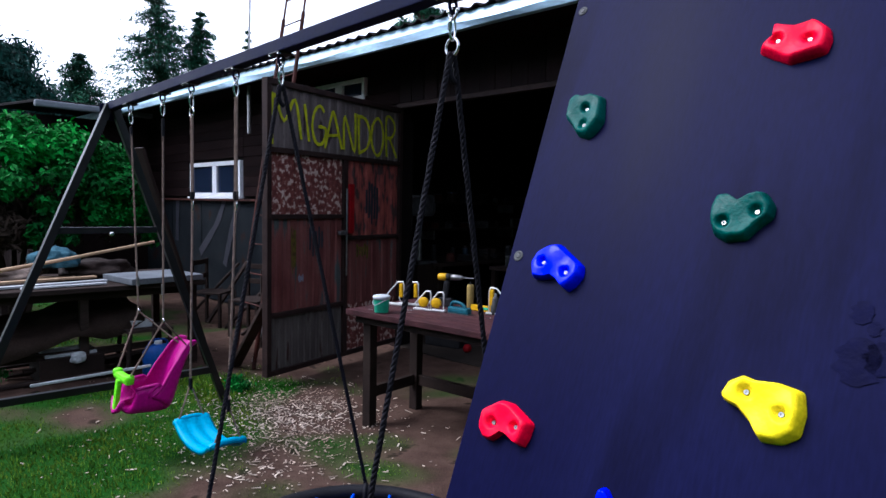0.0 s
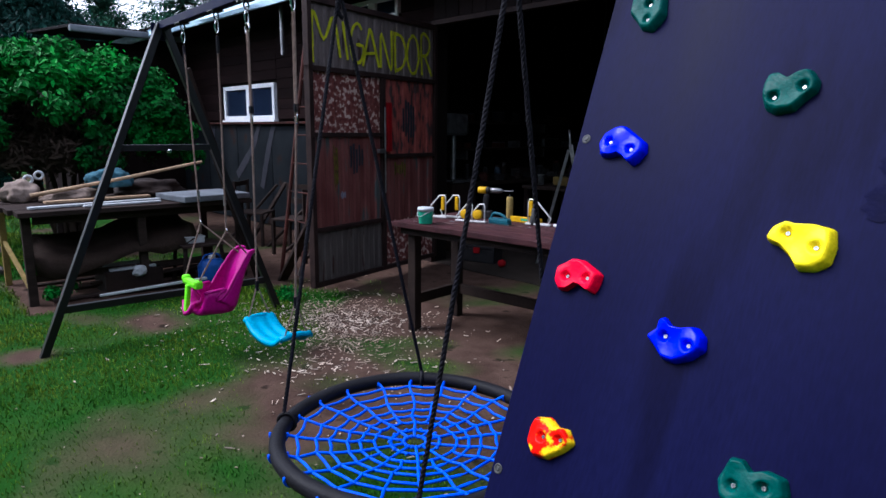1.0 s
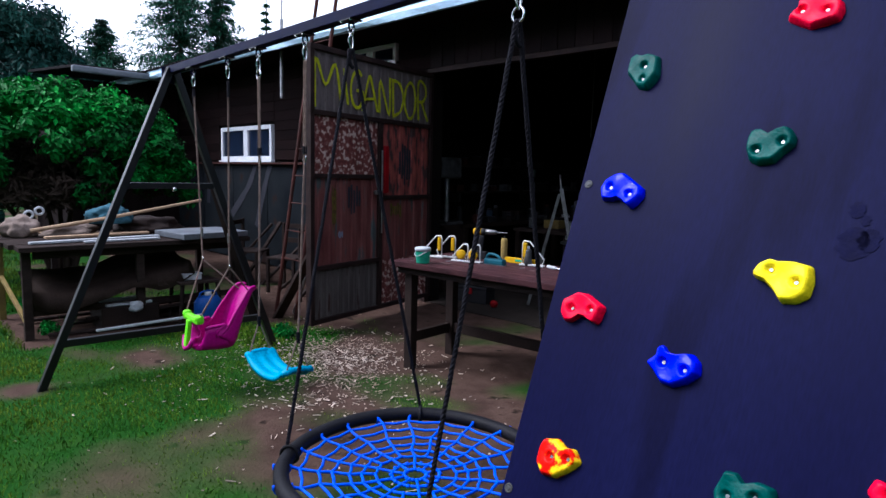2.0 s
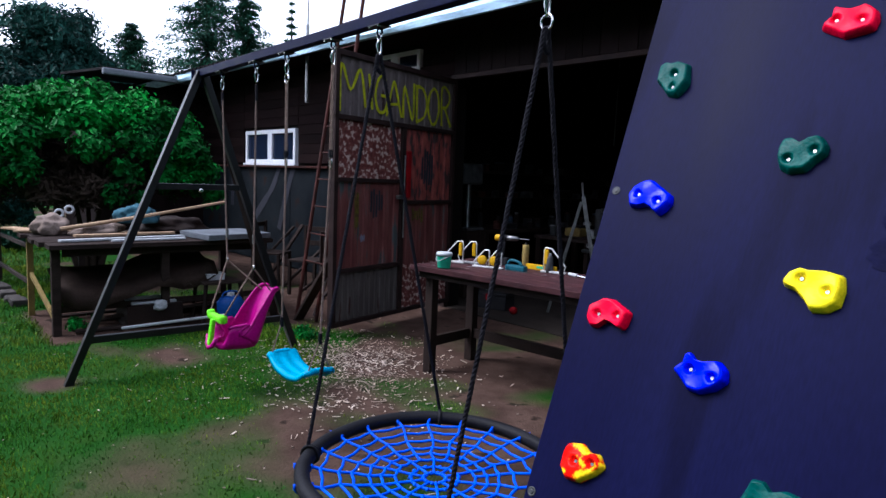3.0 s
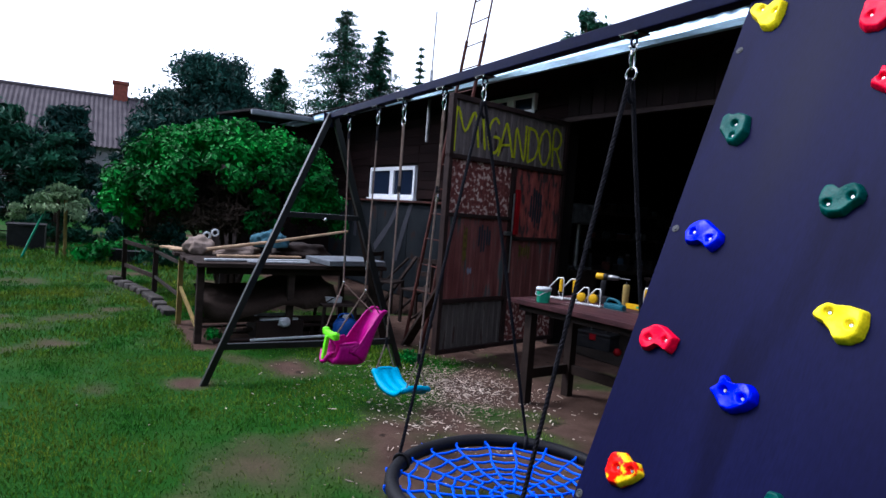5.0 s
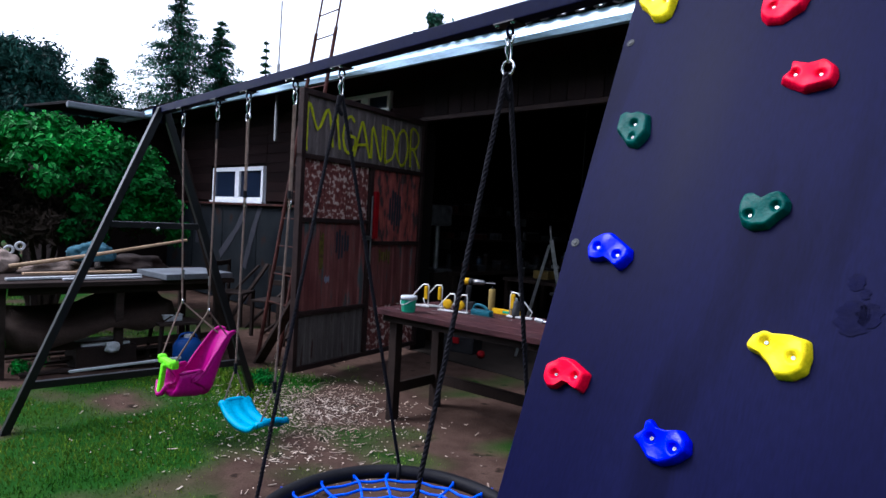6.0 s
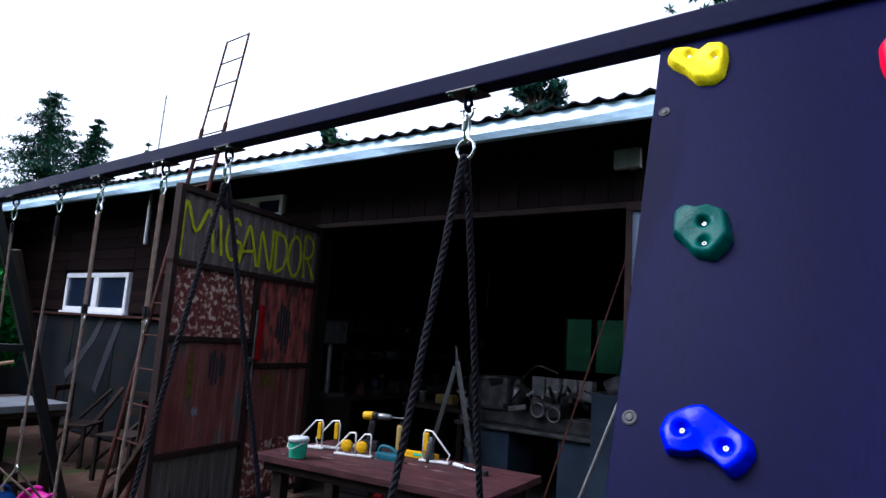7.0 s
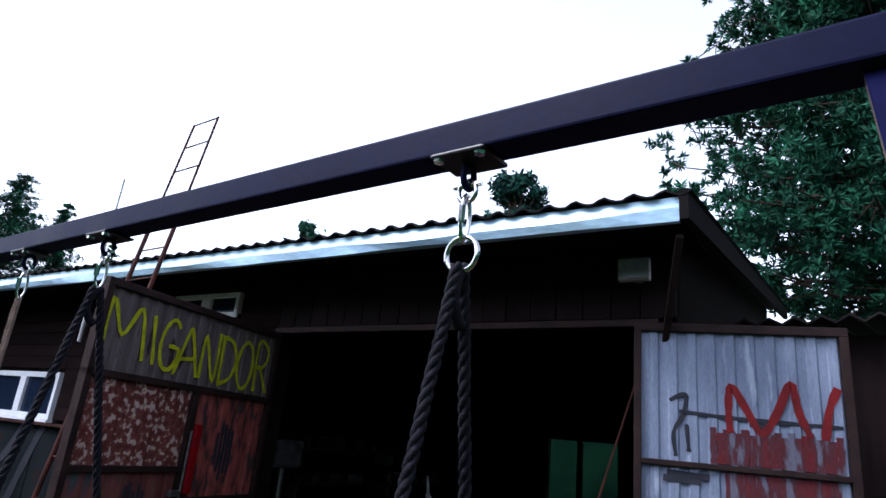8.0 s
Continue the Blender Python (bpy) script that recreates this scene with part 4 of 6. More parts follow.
hold("h", 0.656, -1.102, ((-0.052, -0.016), (-0.055, 0.020), (-0.022, 0.044), (0.004, 0.044), (0.056, 0.021), (0.054, -0.008), (0.048, -0.024), (0.025, -0.012), (-0.001, -0.010), (-0.019, -0.029), (-0.039, -0.030)), ((-0.022, 0.001), (0.028, 0.006)), H_RED, "red hooked climbing hold")
hold("i", 0.897, -1.168, ((-0.053, -0.010), (-0.036, 0.010), (-0.037, 0.029), (-0.027, 0.035), (-0.014, 0.021), (0.010, 0.021), (0.036, 0.030), (0.055, 0.014), (0.060, -0.008), (0.041, -0.030), (0.012, -0.045), (-0.013, -0.043), (-0.034, -0.024)), ((-0.015, -0.002), (0.032, -0.008)), H_BLUE, "glossy blue whale-shaped climbing hold")
hold("j", 0.705, -1.424, ((-0.047, -0.026), (-0.048, 0.006), (-0.040, 0.028), (-0.009, 0.037), (0.015, 0.025), (0.038, 0.029), (0.059, 0.007), (0.043, -0.015), (0.012, -0.043), (-0.024, -0.048)), ((-0.008, -0.004), (0.031, 0.004)), H_FIRE, "red and yellow mottled climbing hold")
hold("k", 1.072, -1.356, HEART, ((-0.0114, -0.0135), (0.0326, 0.0005)), H_GREEN, "dark green rounded climbing hold")
hold("l", 1.308, -1.282, FANG, ((-0.0228, 0.0000), (0.0285, -0.0209)), H_RED, "red angular climbing hold low on the panel")


# ---- seats ----
def baby_swing():
    s = thing("baby_swing", pose(-2.66, 0.0, 0.0), "magenta plastic baby swing seat with a lime green safety bar", "baby swing")
    # a moulded shell swept along its profile from front lip to head end; local y runs to the back
    prof = smooth_line([(0, -0.205, 0.345), (0, -0.19, 0.315), (0, -0.10, 0.305), (0, 0.03, 0.30), (0, 0.085, 0.335), (0, 0.125, 0.45), (0, 0.165, 0.57), (0, 0.215, 0.67), (0, 0.245, 0.715), (0, 0.275, 0.718)], 3)
    halves = np.interp(np.linspace(0, 1, len(prof)), (0, 0.15, 0.45, 0.6, 0.8, 0.93, 1), (0.085, 0.14, 0.155, 0.15, 0.13, 0.11, 0.085))
    walls = np.interp(np.linspace(0, 1, len(prof)), (0, 0.1, 0.3, 0.42, 0.55, 0.7, 1), (0.08, 0.165, 0.20, 0.19, 0.105, 0.055, 0.015))
    prof = [Vector((p.x, 0.01 + (p.y - 0.01) * 0.88, 0.305 + (p.z - 0.30) * 0.9)) for p in prof]
    halves, walls = halves * 0.9, walls * 0.86
    bm = bmesh.new()
    rows = []
    for i, p in enumerate(prof):
        d = (prof[min(i + 1, len(prof) - 1)] - prof[max(i - 1, 0)]).normalized()
        inn = Vector((0, -d.z, d.y))
        hw, hh = halves[i], walls[i]
        row = []
        for u, v in ((-1.0, 1.0), (-1.02, 0.75), (-1.0, 0.35), (-0.93, 0.08), (-0.6, 0.0), (0, -0.02), (0.6, 0.0), (0.93, 0.08), (1.0, 0.35), (1.02, 0.75), (1.0, 1.0)):
            row.append(bm.verts.new(p + Vector((hw * u, 0, 0)) + inn * hh * v))
        rows.append(row)
    for a, b in zip(rows, rows[1:]):
        for k in range(10):
            bm.faces.new((a[k], a[k + 1], b[k + 1], b[k]))
    bmesh.ops.recalc_face_normals(bm, faces=bm.faces)
    shell = part("shell", bm, PINK, s, smooth=True)
    sol = shell.modifiers.new("thick", "SOLIDIFY")
    sol.thickness, sol.offset = 0.012, 0
    for side in (0, 10):
        part("rolled_edge", tube([tuple(r[side]) for r in [[p + Vector((halves[i] * (-1 if side == 0 else 1), 0, 0)) + Vector((0, -(prof[min(i + 1, len(prof) - 1)] - prof[max(i - 1, 0)]).normalized().z, (prof[min(i + 1, len(prof) - 1)] - prof[max(i - 1, 0)]).normalized().y)) * walls[i] for _ in range(11)] for i, p in enumerate(prof)]], 0.011, 8), PINK, s, smooth=True)
    part("front_lip", tube([(-0.075, -0.19, 0.39), (-0.045, -0.207, 0.335), (0, -0.215, 0.318), (0.045, -0.207, 0.335), (0.075, -0.19, 0.39)], 0.016, 8), PINK, s, smooth=True)
    safety = part("safety_bar", box((-0.135, -0.185, 0.495), (0.135, -0.135, 0.54), 0.018), LIME, s, "lime green safety bar")
    part("bar_stem", bar((0, -0.185, 0.51), (0, -0.208, 0.33), 0.045, 0.03, 0.010), LIME, safety, "lime green stem")
    for x in (-0.12, 0.12):
        part("bar_knob", lathe([(0.026, 0), (0.03, 0.012), (0.028, 0.03), (0.018, 0.038)], 12, None, Matrix.Translation((x * 0.9, -0.16, 0.515))), LIME, safety, smooth=True)
    for hook, x in ((-2.985, -0.25), (-2.407, 0.24)):
        top = Vector((hook + 2.66, 0, 2.055))
        join = Vector((x * 0.92, 0.0, 0.875))
        part("rope", rope(top, join, 0.0062, 0.03), ROPE_TAN, s, smooth=True)
        part("rope_sleeve", tube([top + Vector((0, 0, -0.0)), top + Vector((0, 0, -0.10))], 0.010, 8), ROPE_BLACK if x < 0 else FOAM_BLACK, s)
        part("rope_front", rope(join, (math.copysign(0.12, x), -0.16, 0.54), 0.0058, 0.03), ROPE_TAN, s, smooth=True)
        part("rope_back", rope(join, (math.copysign(0.085, x), 0.20, 0.665), 0.0058, 0.03), ROPE_TAN, s, smooth=True)
        part("join_ring", loop(join.x, join.z, 0.016, 0.016, 0.004, join.y, 14), CHROME, s, smooth=True)
        part("adjuster", tube([join + Vector((0, 0, 0.16)), join + Vector((0, 0, 0.22))], 0.009, 8), STEEL, s)


baby_swing()


def flat_swing():
    s = thing("flat_swing", pose(-1.714, -0.03, -0.045), "turquoise curved plastic swing seat on tan ropes", "swing seat")
    prof = smooth_line([(-0.235, 0, 0.475), (-0.215, 0, 0.478), (-0.185, 0, 0.455), (-0.12, 0, 0.425), (0, 0, 0.41), (0.12, 0, 0.425), (0.185, 0, 0.455), (0.215, 0, 0.478), (0.235, 0, 0.475)], 4)
    bm = bmesh.new()
    rows = []
    for p in prof:
        rows.append([bm.verts.new(p + Vector((0, y, z))) for y, z in ((-0.088, -0.022), (-0.09, -0.004), (-0.082, 0.003), (-0.05, 0.0), (-0.046, -0.003), (-0.018, -0.003), (-0.014, 0), (0.014, 0), (0.018, -0.003), (0.046, -0.003), (0.05, 0.0), (0.082, 0.003), (0.09, -0.004), (0.088, -0.022))])
    for a, b in zip(rows, rows[1:]):
        for k in range(13):
            bm.faces.new((a[k], b[k], b[k + 1], a[k + 1]))
    bmesh.ops.recalc_face_normals(bm, faces=bm.faces)
    seat = part("seat", bm, CYAN, s, smooth=True)
    m = seat.modifiers.new("thick", "SOLIDIFY")
    m.thickness, m.offset = 0.010, 0
    for sx in (-1, 1):
        part("end_roll", tube([(sx * 0.228, y, 0.472 + (0.008 if abs(y) < 0.06 else 0)) for y in (-0.085, -0.06, -0.03, 0.03, 0.06, 0.085)], 0.016, 10), CYAN, s, smooth=True)
        hook = (-1.98 if sx < 0 else -1.448) + 1.714
        top = Vector((hook, 0.03, 2.085 if sx < 0 else 2.115))
        mid = Vector((hook * 0.98, 0.028, 1.62))
        low = Vector((sx * 0.235, 0.0, 0.66))
        for dx in (-0.008, 0.008):
            part("rope", rope(top + Vector((dx, 0, 0)), mid + Vector((dx, 0, 0)), 0.0058, 0.03), ROPE_TAN, s, smooth=True)
        part("rope", rope(mid, low, 0.0060, 0.03), ROPE_TAN, s, smooth=True)
        part("adjuster", tube([mid + Vector((0, 0, 0.06)), mid + Vector((0, 0, 0.02))], 0.014, 8), FOAM_BLACK, s)
        part("adjuster_hook", loop(mid.x, mid.z - 0.01, 0.013, 0.03, 0.004, mid.y, 14), CHROME, s, smooth=True)
        part("rope_sleeve", tube([low + Vector((0, 0, 0.03)), low + Vector((0, 0, -0.03))], 0.011, 8), FOAM_BLACK, s)
        for y in (-0.065, 0.065):
            part("rope_tail", rope(low, (sx * 0.225, y, 0.48), 0.0048, 0.025), ROPE_TAN, s, smooth=True)


flat_swing()


# ---- work bench before the gateway ----
BENCH = pose(-2.335, 1.215, 0, 0, 0, 7.5)


def on_bench(x, y):
    """World place to a pose on the bench top."""
    return Matrix.Translation((x, y, 0.847))


def bench():
    b = thing("work_bench", BENCH, "worn reddish-brown wooden work bench with tools on top", "work bench")
    for i in range(4):
        y = i * 0.185
        part("top_plank", box((0, y + 0.001, 0.805), (1.55, y + 0.184, 0.845 + random.uniform(-0.002, 0.001)), 0.004), BENCH_WOOD, b)
    for y in (0.05, 0.655):
        part("apron", box((0.05, y, 0.75), (1.50, y + 0.035, 0.804), 0.004), DARK_WOOD, b)
    for x in (0.05, 1.465):
        part("apron", box((x, 0.086, 0.75), (x + 0.035, 0.654, 0.804), 0.004), DARK_WOOD, b)
    for x in (0.06, 1.41):
        for y in (0.087, 0.583):
            part("leg", box((x + 0.03, y, -0.03), (x + 0.105, y + 0.07, 0.804), 0.005), DARK_WOOD, b)
    part("stretcher", box((0.16, 0.60, 0.20), (1.44, 0.64, 0.28), 0.004), DARK_WOOD, b)
    for x in (0.105, 1.46):
        part("stretcher", box((x, 0.158, 0.20), (x + 0.035, 0.582, 0.28), 0.004), DARK_WOOD, b)


bench()


def tub():
    t = thing("paint_tub", on_bench(-2.06, 1.325), "small translucent green plastic tub with a white lid", "tub")
    part("body", lathe([(0.047, 0), (0.05, 0.004), (0.055, 0.09), (0.057, 0.095)], 24), POT_GREEN, t, smooth=True)
    part("lid", lathe([(0.060, 0.092), (0.061, 0.11), (0.056, 0.118), (0.03, 0.116)], 24), POT_WHITE, t, "white plastic lid", smooth=True)
    part("handle", tube([(0.058 * math.cos(a), 0.058 * math.sin(a) - 0.004, 0.09 - 0.035 * math.sin(a) ** 2 * (1 if math.sin(a) < 0 else 0)) for a in np.linspace(math.pi, math.tau, 10)], 0.0025, 6), POT_WHITE, t)


def triangle_frame(m, label, big=1.0, yellow=True):
    t = thing("angle_clamp", m, label, "clamp", "angle clamps")
    s = 0.15 * big
    loop_pts = ([(0, 0, 0.012), (-0.1 * s, 0, 0.3 * s), (0.55 * s, 0, 1.0 * s), (0.8 * s, 0, 1.02 * s), (0.85 * s, 0, 0.9 * s), (0.85 * s, 0, 0.012)])
    part("frame", tube(loop_pts, 0.0055, 8), TOOL_WHITE, t, "pale cast alloy frame", smooth=True)
    part("base", box((-0.02, -0.02, 0.0), (0.9 * s + 0.01, 0.02, 0.014), 0.005), TOOL_WHITE, t)
    if yellow:
        part("grip", box((0.66 * s, -0.015, 0.06), (0.82 * s, 0.015, 0.95 * s), 0.007), TOOL_YELLOW, t, "yellow plastic grip")
    else:
        part("jaw", lathe([(0.03, -0.016), (0.036, -0.012), (0.036, 0.012), (0.03, 0.016)], 16, None, Matrix.Translation((0.42 * s, 0, 0.42 * s)) @ Euler((radians(90), 0, 0)).to_matrix().to_4x4()), TOOL_YELLOW, t, "yellow plastic jaw", smooth=True)
    return t


def drill():
    d = thing("cordless_drill", on_bench(-2.0, 1.88) @ pose(0, 0, 0, 0, 0, 28), "yellow and black cordless drill standing on its battery", "drill")
    part("battery", box((-0.06, -0.035, 0), (0.05, 0.035, 0.06), 0.01), TOOL_BLACK, d)
    part("handle", bar((-0.012, 0, 0.05), (0.005, 0, 0.19), 0.04, 0.045, 0.014), TOOL_BLACK, d, "black handle")
    turn = Euler((0, radians(90), 0)).to_matrix().to_4x4()
    part("body", lathe([(0.020, -0.065), (0.026, -0.058), (0.027, -0.01), (0.027, 0.0)], 16, None, Matrix.Translation((0, 0, 0.215)) @ turn), TOOL_YELLOW, d, "yellow motor housing", smooth=True)
    part("collar", lathe([(0.026, 0.0), (0.0275, 0.004), (0.0275, 0.028), (0.025, 0.031)], 16, None, Matrix.Translation((0, 0, 0.215)) @ turn), TOOL_BLACK, d, "black gear collar", smooth=True)
    chuck = part("chuck", lathe([(0.021, 0.031), (0.022, 0.07), (0.018, 0.115), (0.009, 0.13)], 16, None, Matrix.Translation((0, 0, 0.215)) @ turn), STEEL, d, smooth=True)
    part("bit", lathe([(0.004, 0.13), (0.004, 0.21)], 8, None, Matrix.Translation((0, 0, 0.215)) @ turn), STEEL, chuck)


def bench_tools():
    tub()
    triangle_frame(on_bench(-2.33, 1.58) @ pose(0, 0, 0, 0, 0, 20), "pale alloy and yellow angle clamp standing behind the tub", 1.15)
    triangle_frame(on_bench(-2.26, 1.66) @ pose(0, 0, 0, 0, 0, 20), "pale alloy and yellow angle clamp standing behind the tub", 1.15)
    triangle_frame(on_bench(-2.01, 1.60) @ pose(0, 0, 0, 0, 0, 20), "white and yellow angle clamp lying beside the drill", 0.9, False)
    triangle_frame(on_bench(-1.92, 1.64) @ pose(0, 0, 0, 0, 0, 20), "white and yellow angle clamp lying beside the drill", 0.9, False)
    triangle_frame(on_bench(-1.42, 1.93) @ pose(0, 0, 0, 0, 0, 200), "pale alloy angle clamp with a yellow foot", 1.2, True)
    drill()
    p = thing("power_plane", on_bench(-1.70, 1.72) @ pose(0, 0, 0, 0, 0, 10), "teal hand planer lying on the bench", "planer")
    part("body", box((-0.08, -0.03, 0.0), (0.09, 0.03, 0.045), 0.014), TOOL_TEAL, p)
    part("handle", tube(smooth_line([(-0.07, 0, 0.04), (-0.05, 0, 0.075), (0.02, 0, 0.07), (0.06, 0, 0.04)], 3), 0.011, 8), TOOL_TEAL, p, smooth=True)
    part("sole", box((-0.085, -0.028, -0.001), (0.1, 0.028, 0.004)), STEEL, p)
    c = thing("glue_cartridge", on_bench(-1.78, 1.91), "olive sealant cartridge standing on the bench", "cartridge")
    part("tube", lathe([(0.024, 0), (0.025, 0.005), (0.025, 0.17), (0.02, 0.18)], 16), YELLOW_POST, c, smooth=True)
    part("nozzle", lathe([(0.009, 0.18), (0.004, 0.2)], 10), TOOL_BLACK, c)
    l = thing("spirit_level", on_bench(-1.64, 1.93) @ pose(0, 0, 0, 0, 0, 10), "yellow spirit level lying on the bench", "spirit level")
    part("bar", box((-0.14, -0.012, 0), (0.14, 0.012, 0.04), 0.003), TOOL_YELLOW, l)
    part("vial", box((-0.03, -0.014, 0.012), (0.03, 0.014, 0.03), 0.004), POT_GREEN, l)
    g = thing("glue_bottle", on_bench(-1.53, 1.90), "silver spray can standing on the bench", "can")
    part("can", lathe([(0.030, 0), (0.032, 0.005), (0.026, 0.11), (0.022, 0.12), (0.012, 0.125)], 18), MACHINE, g, smooth=True)
    part("cap", lathe([(0.012, 0.125), (0.012, 0.14), (0.008, 0.145)], 12), POT_WHITE, g)
    r = thing("ratchet", on_bench(-1.17, 1.88) @ pose(0, 0, 0.012, 0, 0, -12), "chrome ratchet wrench lying on the bench", "wrench")
    part("shaft", tube([(-0.12, 0, 0), (0.06, 0, 0)], 0.008, 8), CHROME, r)
    part("head", lathe([(0.02, -0.011), (0.02, 0.012)], 14, None, Matrix.Translation((0.07, 0, 0))), TOOL_BLACK, r)
    part("grip", tube([(-0.19, 0, 0), (-0.10, 0, 0)], 0.012, 8), POT_WHITE, r)
    for x, y, a in ((-2.02, 1.52, 20), (-1.45, 1.72, 70), (-2.2, 1.32, 5)):
        s = thing("screw", on_bench(x, y) @ pose(0, 0, 0.003, 0, 90, a), "small loose steel screw on the bench", "screw", "loose screws")
        part("shank", lathe([(0.002, 0), (0.002, 0.035)], 6), STEEL, s)
        part("head", lathe([(0.002, 0.035), (0.005, 0.039)], 8), STEEL, s)


bench_tools()


# ---- far table with clutter ----
def far_table():
    t = thing("garden_table", pose(-5.28, 0.12, 0), "long weathered plank table on wooden legs heaped with boards", "table")
    for i in range(5):
        x = -0.67 + i * 0.27
        part("top_plank", box((x, -1.0 + random.uniform(-0.06, 0.03), 0.785), (x + 0.262, 1.05 + random.uniform(-0.05, 0.05), 0.83 + random.uniform(-0.006, 0.0)), 0.006), OLD_WOOD, t)
    for x, y in ((0.46, -0.90), (0.50, 0.95), (-0.55, 0.95), (0.5, 0.0)):
        part("leg", box((x - 0.035, y - 0.035, -0.03), (x + 0.035, y + 0.035, 0.784), 0.006), OLD_WOOD, t)
    part("leg", box((-0.62, -0.99, -0.03), (-0.565, -0.935, 0.784), 0.006), YELLOW_POST, t, "yellow painted leg")
    part("brace", bar((-0.59, -0.96, 0.42), (0.46, -0.92, 0.17), 0.03, 0.04), YELLOW_POST, t, "yellow painted brace")
    for z in (0.71,):
        part("rail", box((0.53, -0.86, z), (0.56, 0.91, z + 0.07), 0.004), OLD_WOOD, t)
    part("rail", box((0.44, -0.86, 0.20), (0.47, 0.91, 0.26), 0.004), OLD_WOOD, t)


far_table()


def board_piece(p, q, w, h, material, label, name="board"):
    return solid(name, bar(p, q, w, h, 0.004), material, label, "board", "loose boards")


def lump(name, c, r, material, label, category, seed, flat=0.5):
    bm = bmesh.new()
    bmesh.ops.create_icosphere(bm, subdivisions=4, radius=1)
    for v in bm.verts:
        n = noise.noise(v.co * 1.7 + Vector((seed, 0, 0))) * 0.35 + noise.noise(v.co * 5 + Vector((seed, 3, 0))) * 0.13
        v.co *= 1 + n
        v.co = Vector((v.co.x * r[0], v.co.y * r[1], max(v.co.z, -flat) * r[2]))
    lo = min(v.co.z for v in bm.verts)
    for v in bm.verts:
        v.co.z -= lo
    return solid(name, bm, material, label, category, m=Matrix.Translation(c), smooth=True)


def table_clutter():
    Z = 0.832
    board_piece((-5.9, -0.95, Z + 0.012), (-5.25, 0.15, Z + 0.02), 0.12, 0.02, PALE_WOOD, "pale planed board lying on the table")
    board_piece((-4.80, -0.75, Z + 0.012), (-4.95, 0.35, Z + 0.012), 0.06, 0.02, POT_WHITE, "white painted batten lying on the table")
    board_piece((-5.0, -0.6, Z + 0.035), (-5.1, 0.3, Z + 0.035), 0.07, 0.02, PALE_WOOD, "pale batten lying on the table")
    board_piece((-4.72, -0.35, Z + 0.01), (-4.76, 0.3, Z + 0.01), 0.05, 0.016, POT_WHITE, "white painted batten lying on the table")
    board_piece((-6.3, -0.98, Z + 0.01), (-5.75, -0.70, Z + 0.01), 0.14, 0.02, PALE_WOOD, "pale board overhanging the table end")
    solid("wooden_pole", tube([(-5.35, -0.65, 0.90), (-5.1, 0.0, 1.03), (-4.95, 0.78, 1.19)], 0.016, 8, None, False, [1.3, 1.0, 0.8]), PALE_WOOD, "long pale wooden pole resting on the heap", "pole")
    lump("sack", (-5.60, -0.70, Z), (0.15, 0.15, 0.12), SACK, "pale crumpled paper sack on the table", "sack", 1)
    lump("sack", (-5.45, -0.30, Z), (0.13, 0.24, 0.08), SACK, "pale crumpled cardboard heap on the table", "sack", 5)
    lump("cloth", (-5.35, 0.02, Z + 0.12), (0.15, 0.2, 0.12), CLOTH_BLUE, "crumpled blue-green cloth on the heap", "cloth", 9)
    lump("wood_scrap", (-5.45, 0.42, Z), (0.2, 0.32, 0.11), DARK_WOOD, "dark heap of wooden offcuts on the table", "offcuts", 12)
    s = solid("foam_slab", box((-0.30, -0.34, 0), (0.30, 0.34, 0.055), 0.008), GUTTER, "dirty white foam slab lying on the table", "slab", m=pose(-4.86, 0.74, Z + 0.002, 0, 0, 8))
    for i, (x, y) in enumerate(((-5.62, -0.62), (-5.70, -0.52))):
        solid("pipe_ring", tube([(0, 0.035 * math.cos(a), 0.20 + 0.03 * i + 0.035 * math.sin(a)) for a in np.linspace(0, math.tau, 16, endpoint=False)], 0.012, 8, None, True), POT_WHITE, "white plastic pipe ring on the sack", "ring", "pipe rings", m=Matrix.Translation((x, y, Z)), smooth=True)
    # beneath the table
    bm = bmesh.new()
    rows = []
    for i in range(13):
        y = -0.75 + 1.35 * i / 12
        z = 0.40 + 0.22 * (i / 12) ** 2 + 0.02 * math.sin(i)
        rows.append([bm.verts.new((x, y, z - dz + 0.012 * math.sin(i * 1.7 + x * 9))) for x, dz in ((-5.5, -0.10), (-5.1, 0.0), (-4.8, 0.02), (-4.68, 0.13 + 0.05 * math.sin(i * 0.8)))])
    for a, b in zip(rows, rows[1:]):
        for k in range(3):
            bm.faces.new((a[k], a[k + 1], b[k + 1], b[k]))
    bmesh.ops.solidify(bm, geom=bm.faces[:], thickness=0.006)
    solid("tarpaulin", bm, TARP, "sagging brown tarpaulin slung under the table", "tarpaulin", smooth=True)
    c = thing("crate", pose(-4.95, 0.02, 0), "dark wooden crate with a white board on it under the table", "crate")
    part("side", box((-0.22, -0.25, 0.01), (0.22, 0.25, 0.22), 0.006), DARK_WOOD, c)
    part("lid", box((-0.15, -0.20, 0.222), (0.18, 0.2, 0.245), 0.004), POT_WHITE, c, "white board")
    lump("plastic_bag", (-4.72, 0.06, 0.16), (0.03, 0.06, 0.05), POT_WHITE, "crumpled white plastic bag hanging on the crate", "bag", 3, 1.0)
    st = thing("stool", pose(-4.75, 0.62, 0), "small dark wooden stool under the table", "stool")
    part("seat", box((-0.17, -0.2, 0.39), (0.17, 0.2, 0.415), 0.005), OLD_WOOD, st)
    for x, y in ((-0.14, -0.17), (0.14, -0.17), (-0.14, 0.17), (0.14, 0.17)):
        part("leg", bar((x, y, 0.39), (x * 1.2, y * 1.2, -0.02), 0.03, 0.03), OLD_WOOD, st)
    b = thing("plastic_box", pose(-4.75, 0.58, 0.416), "white plastic food box on the stool", "box")
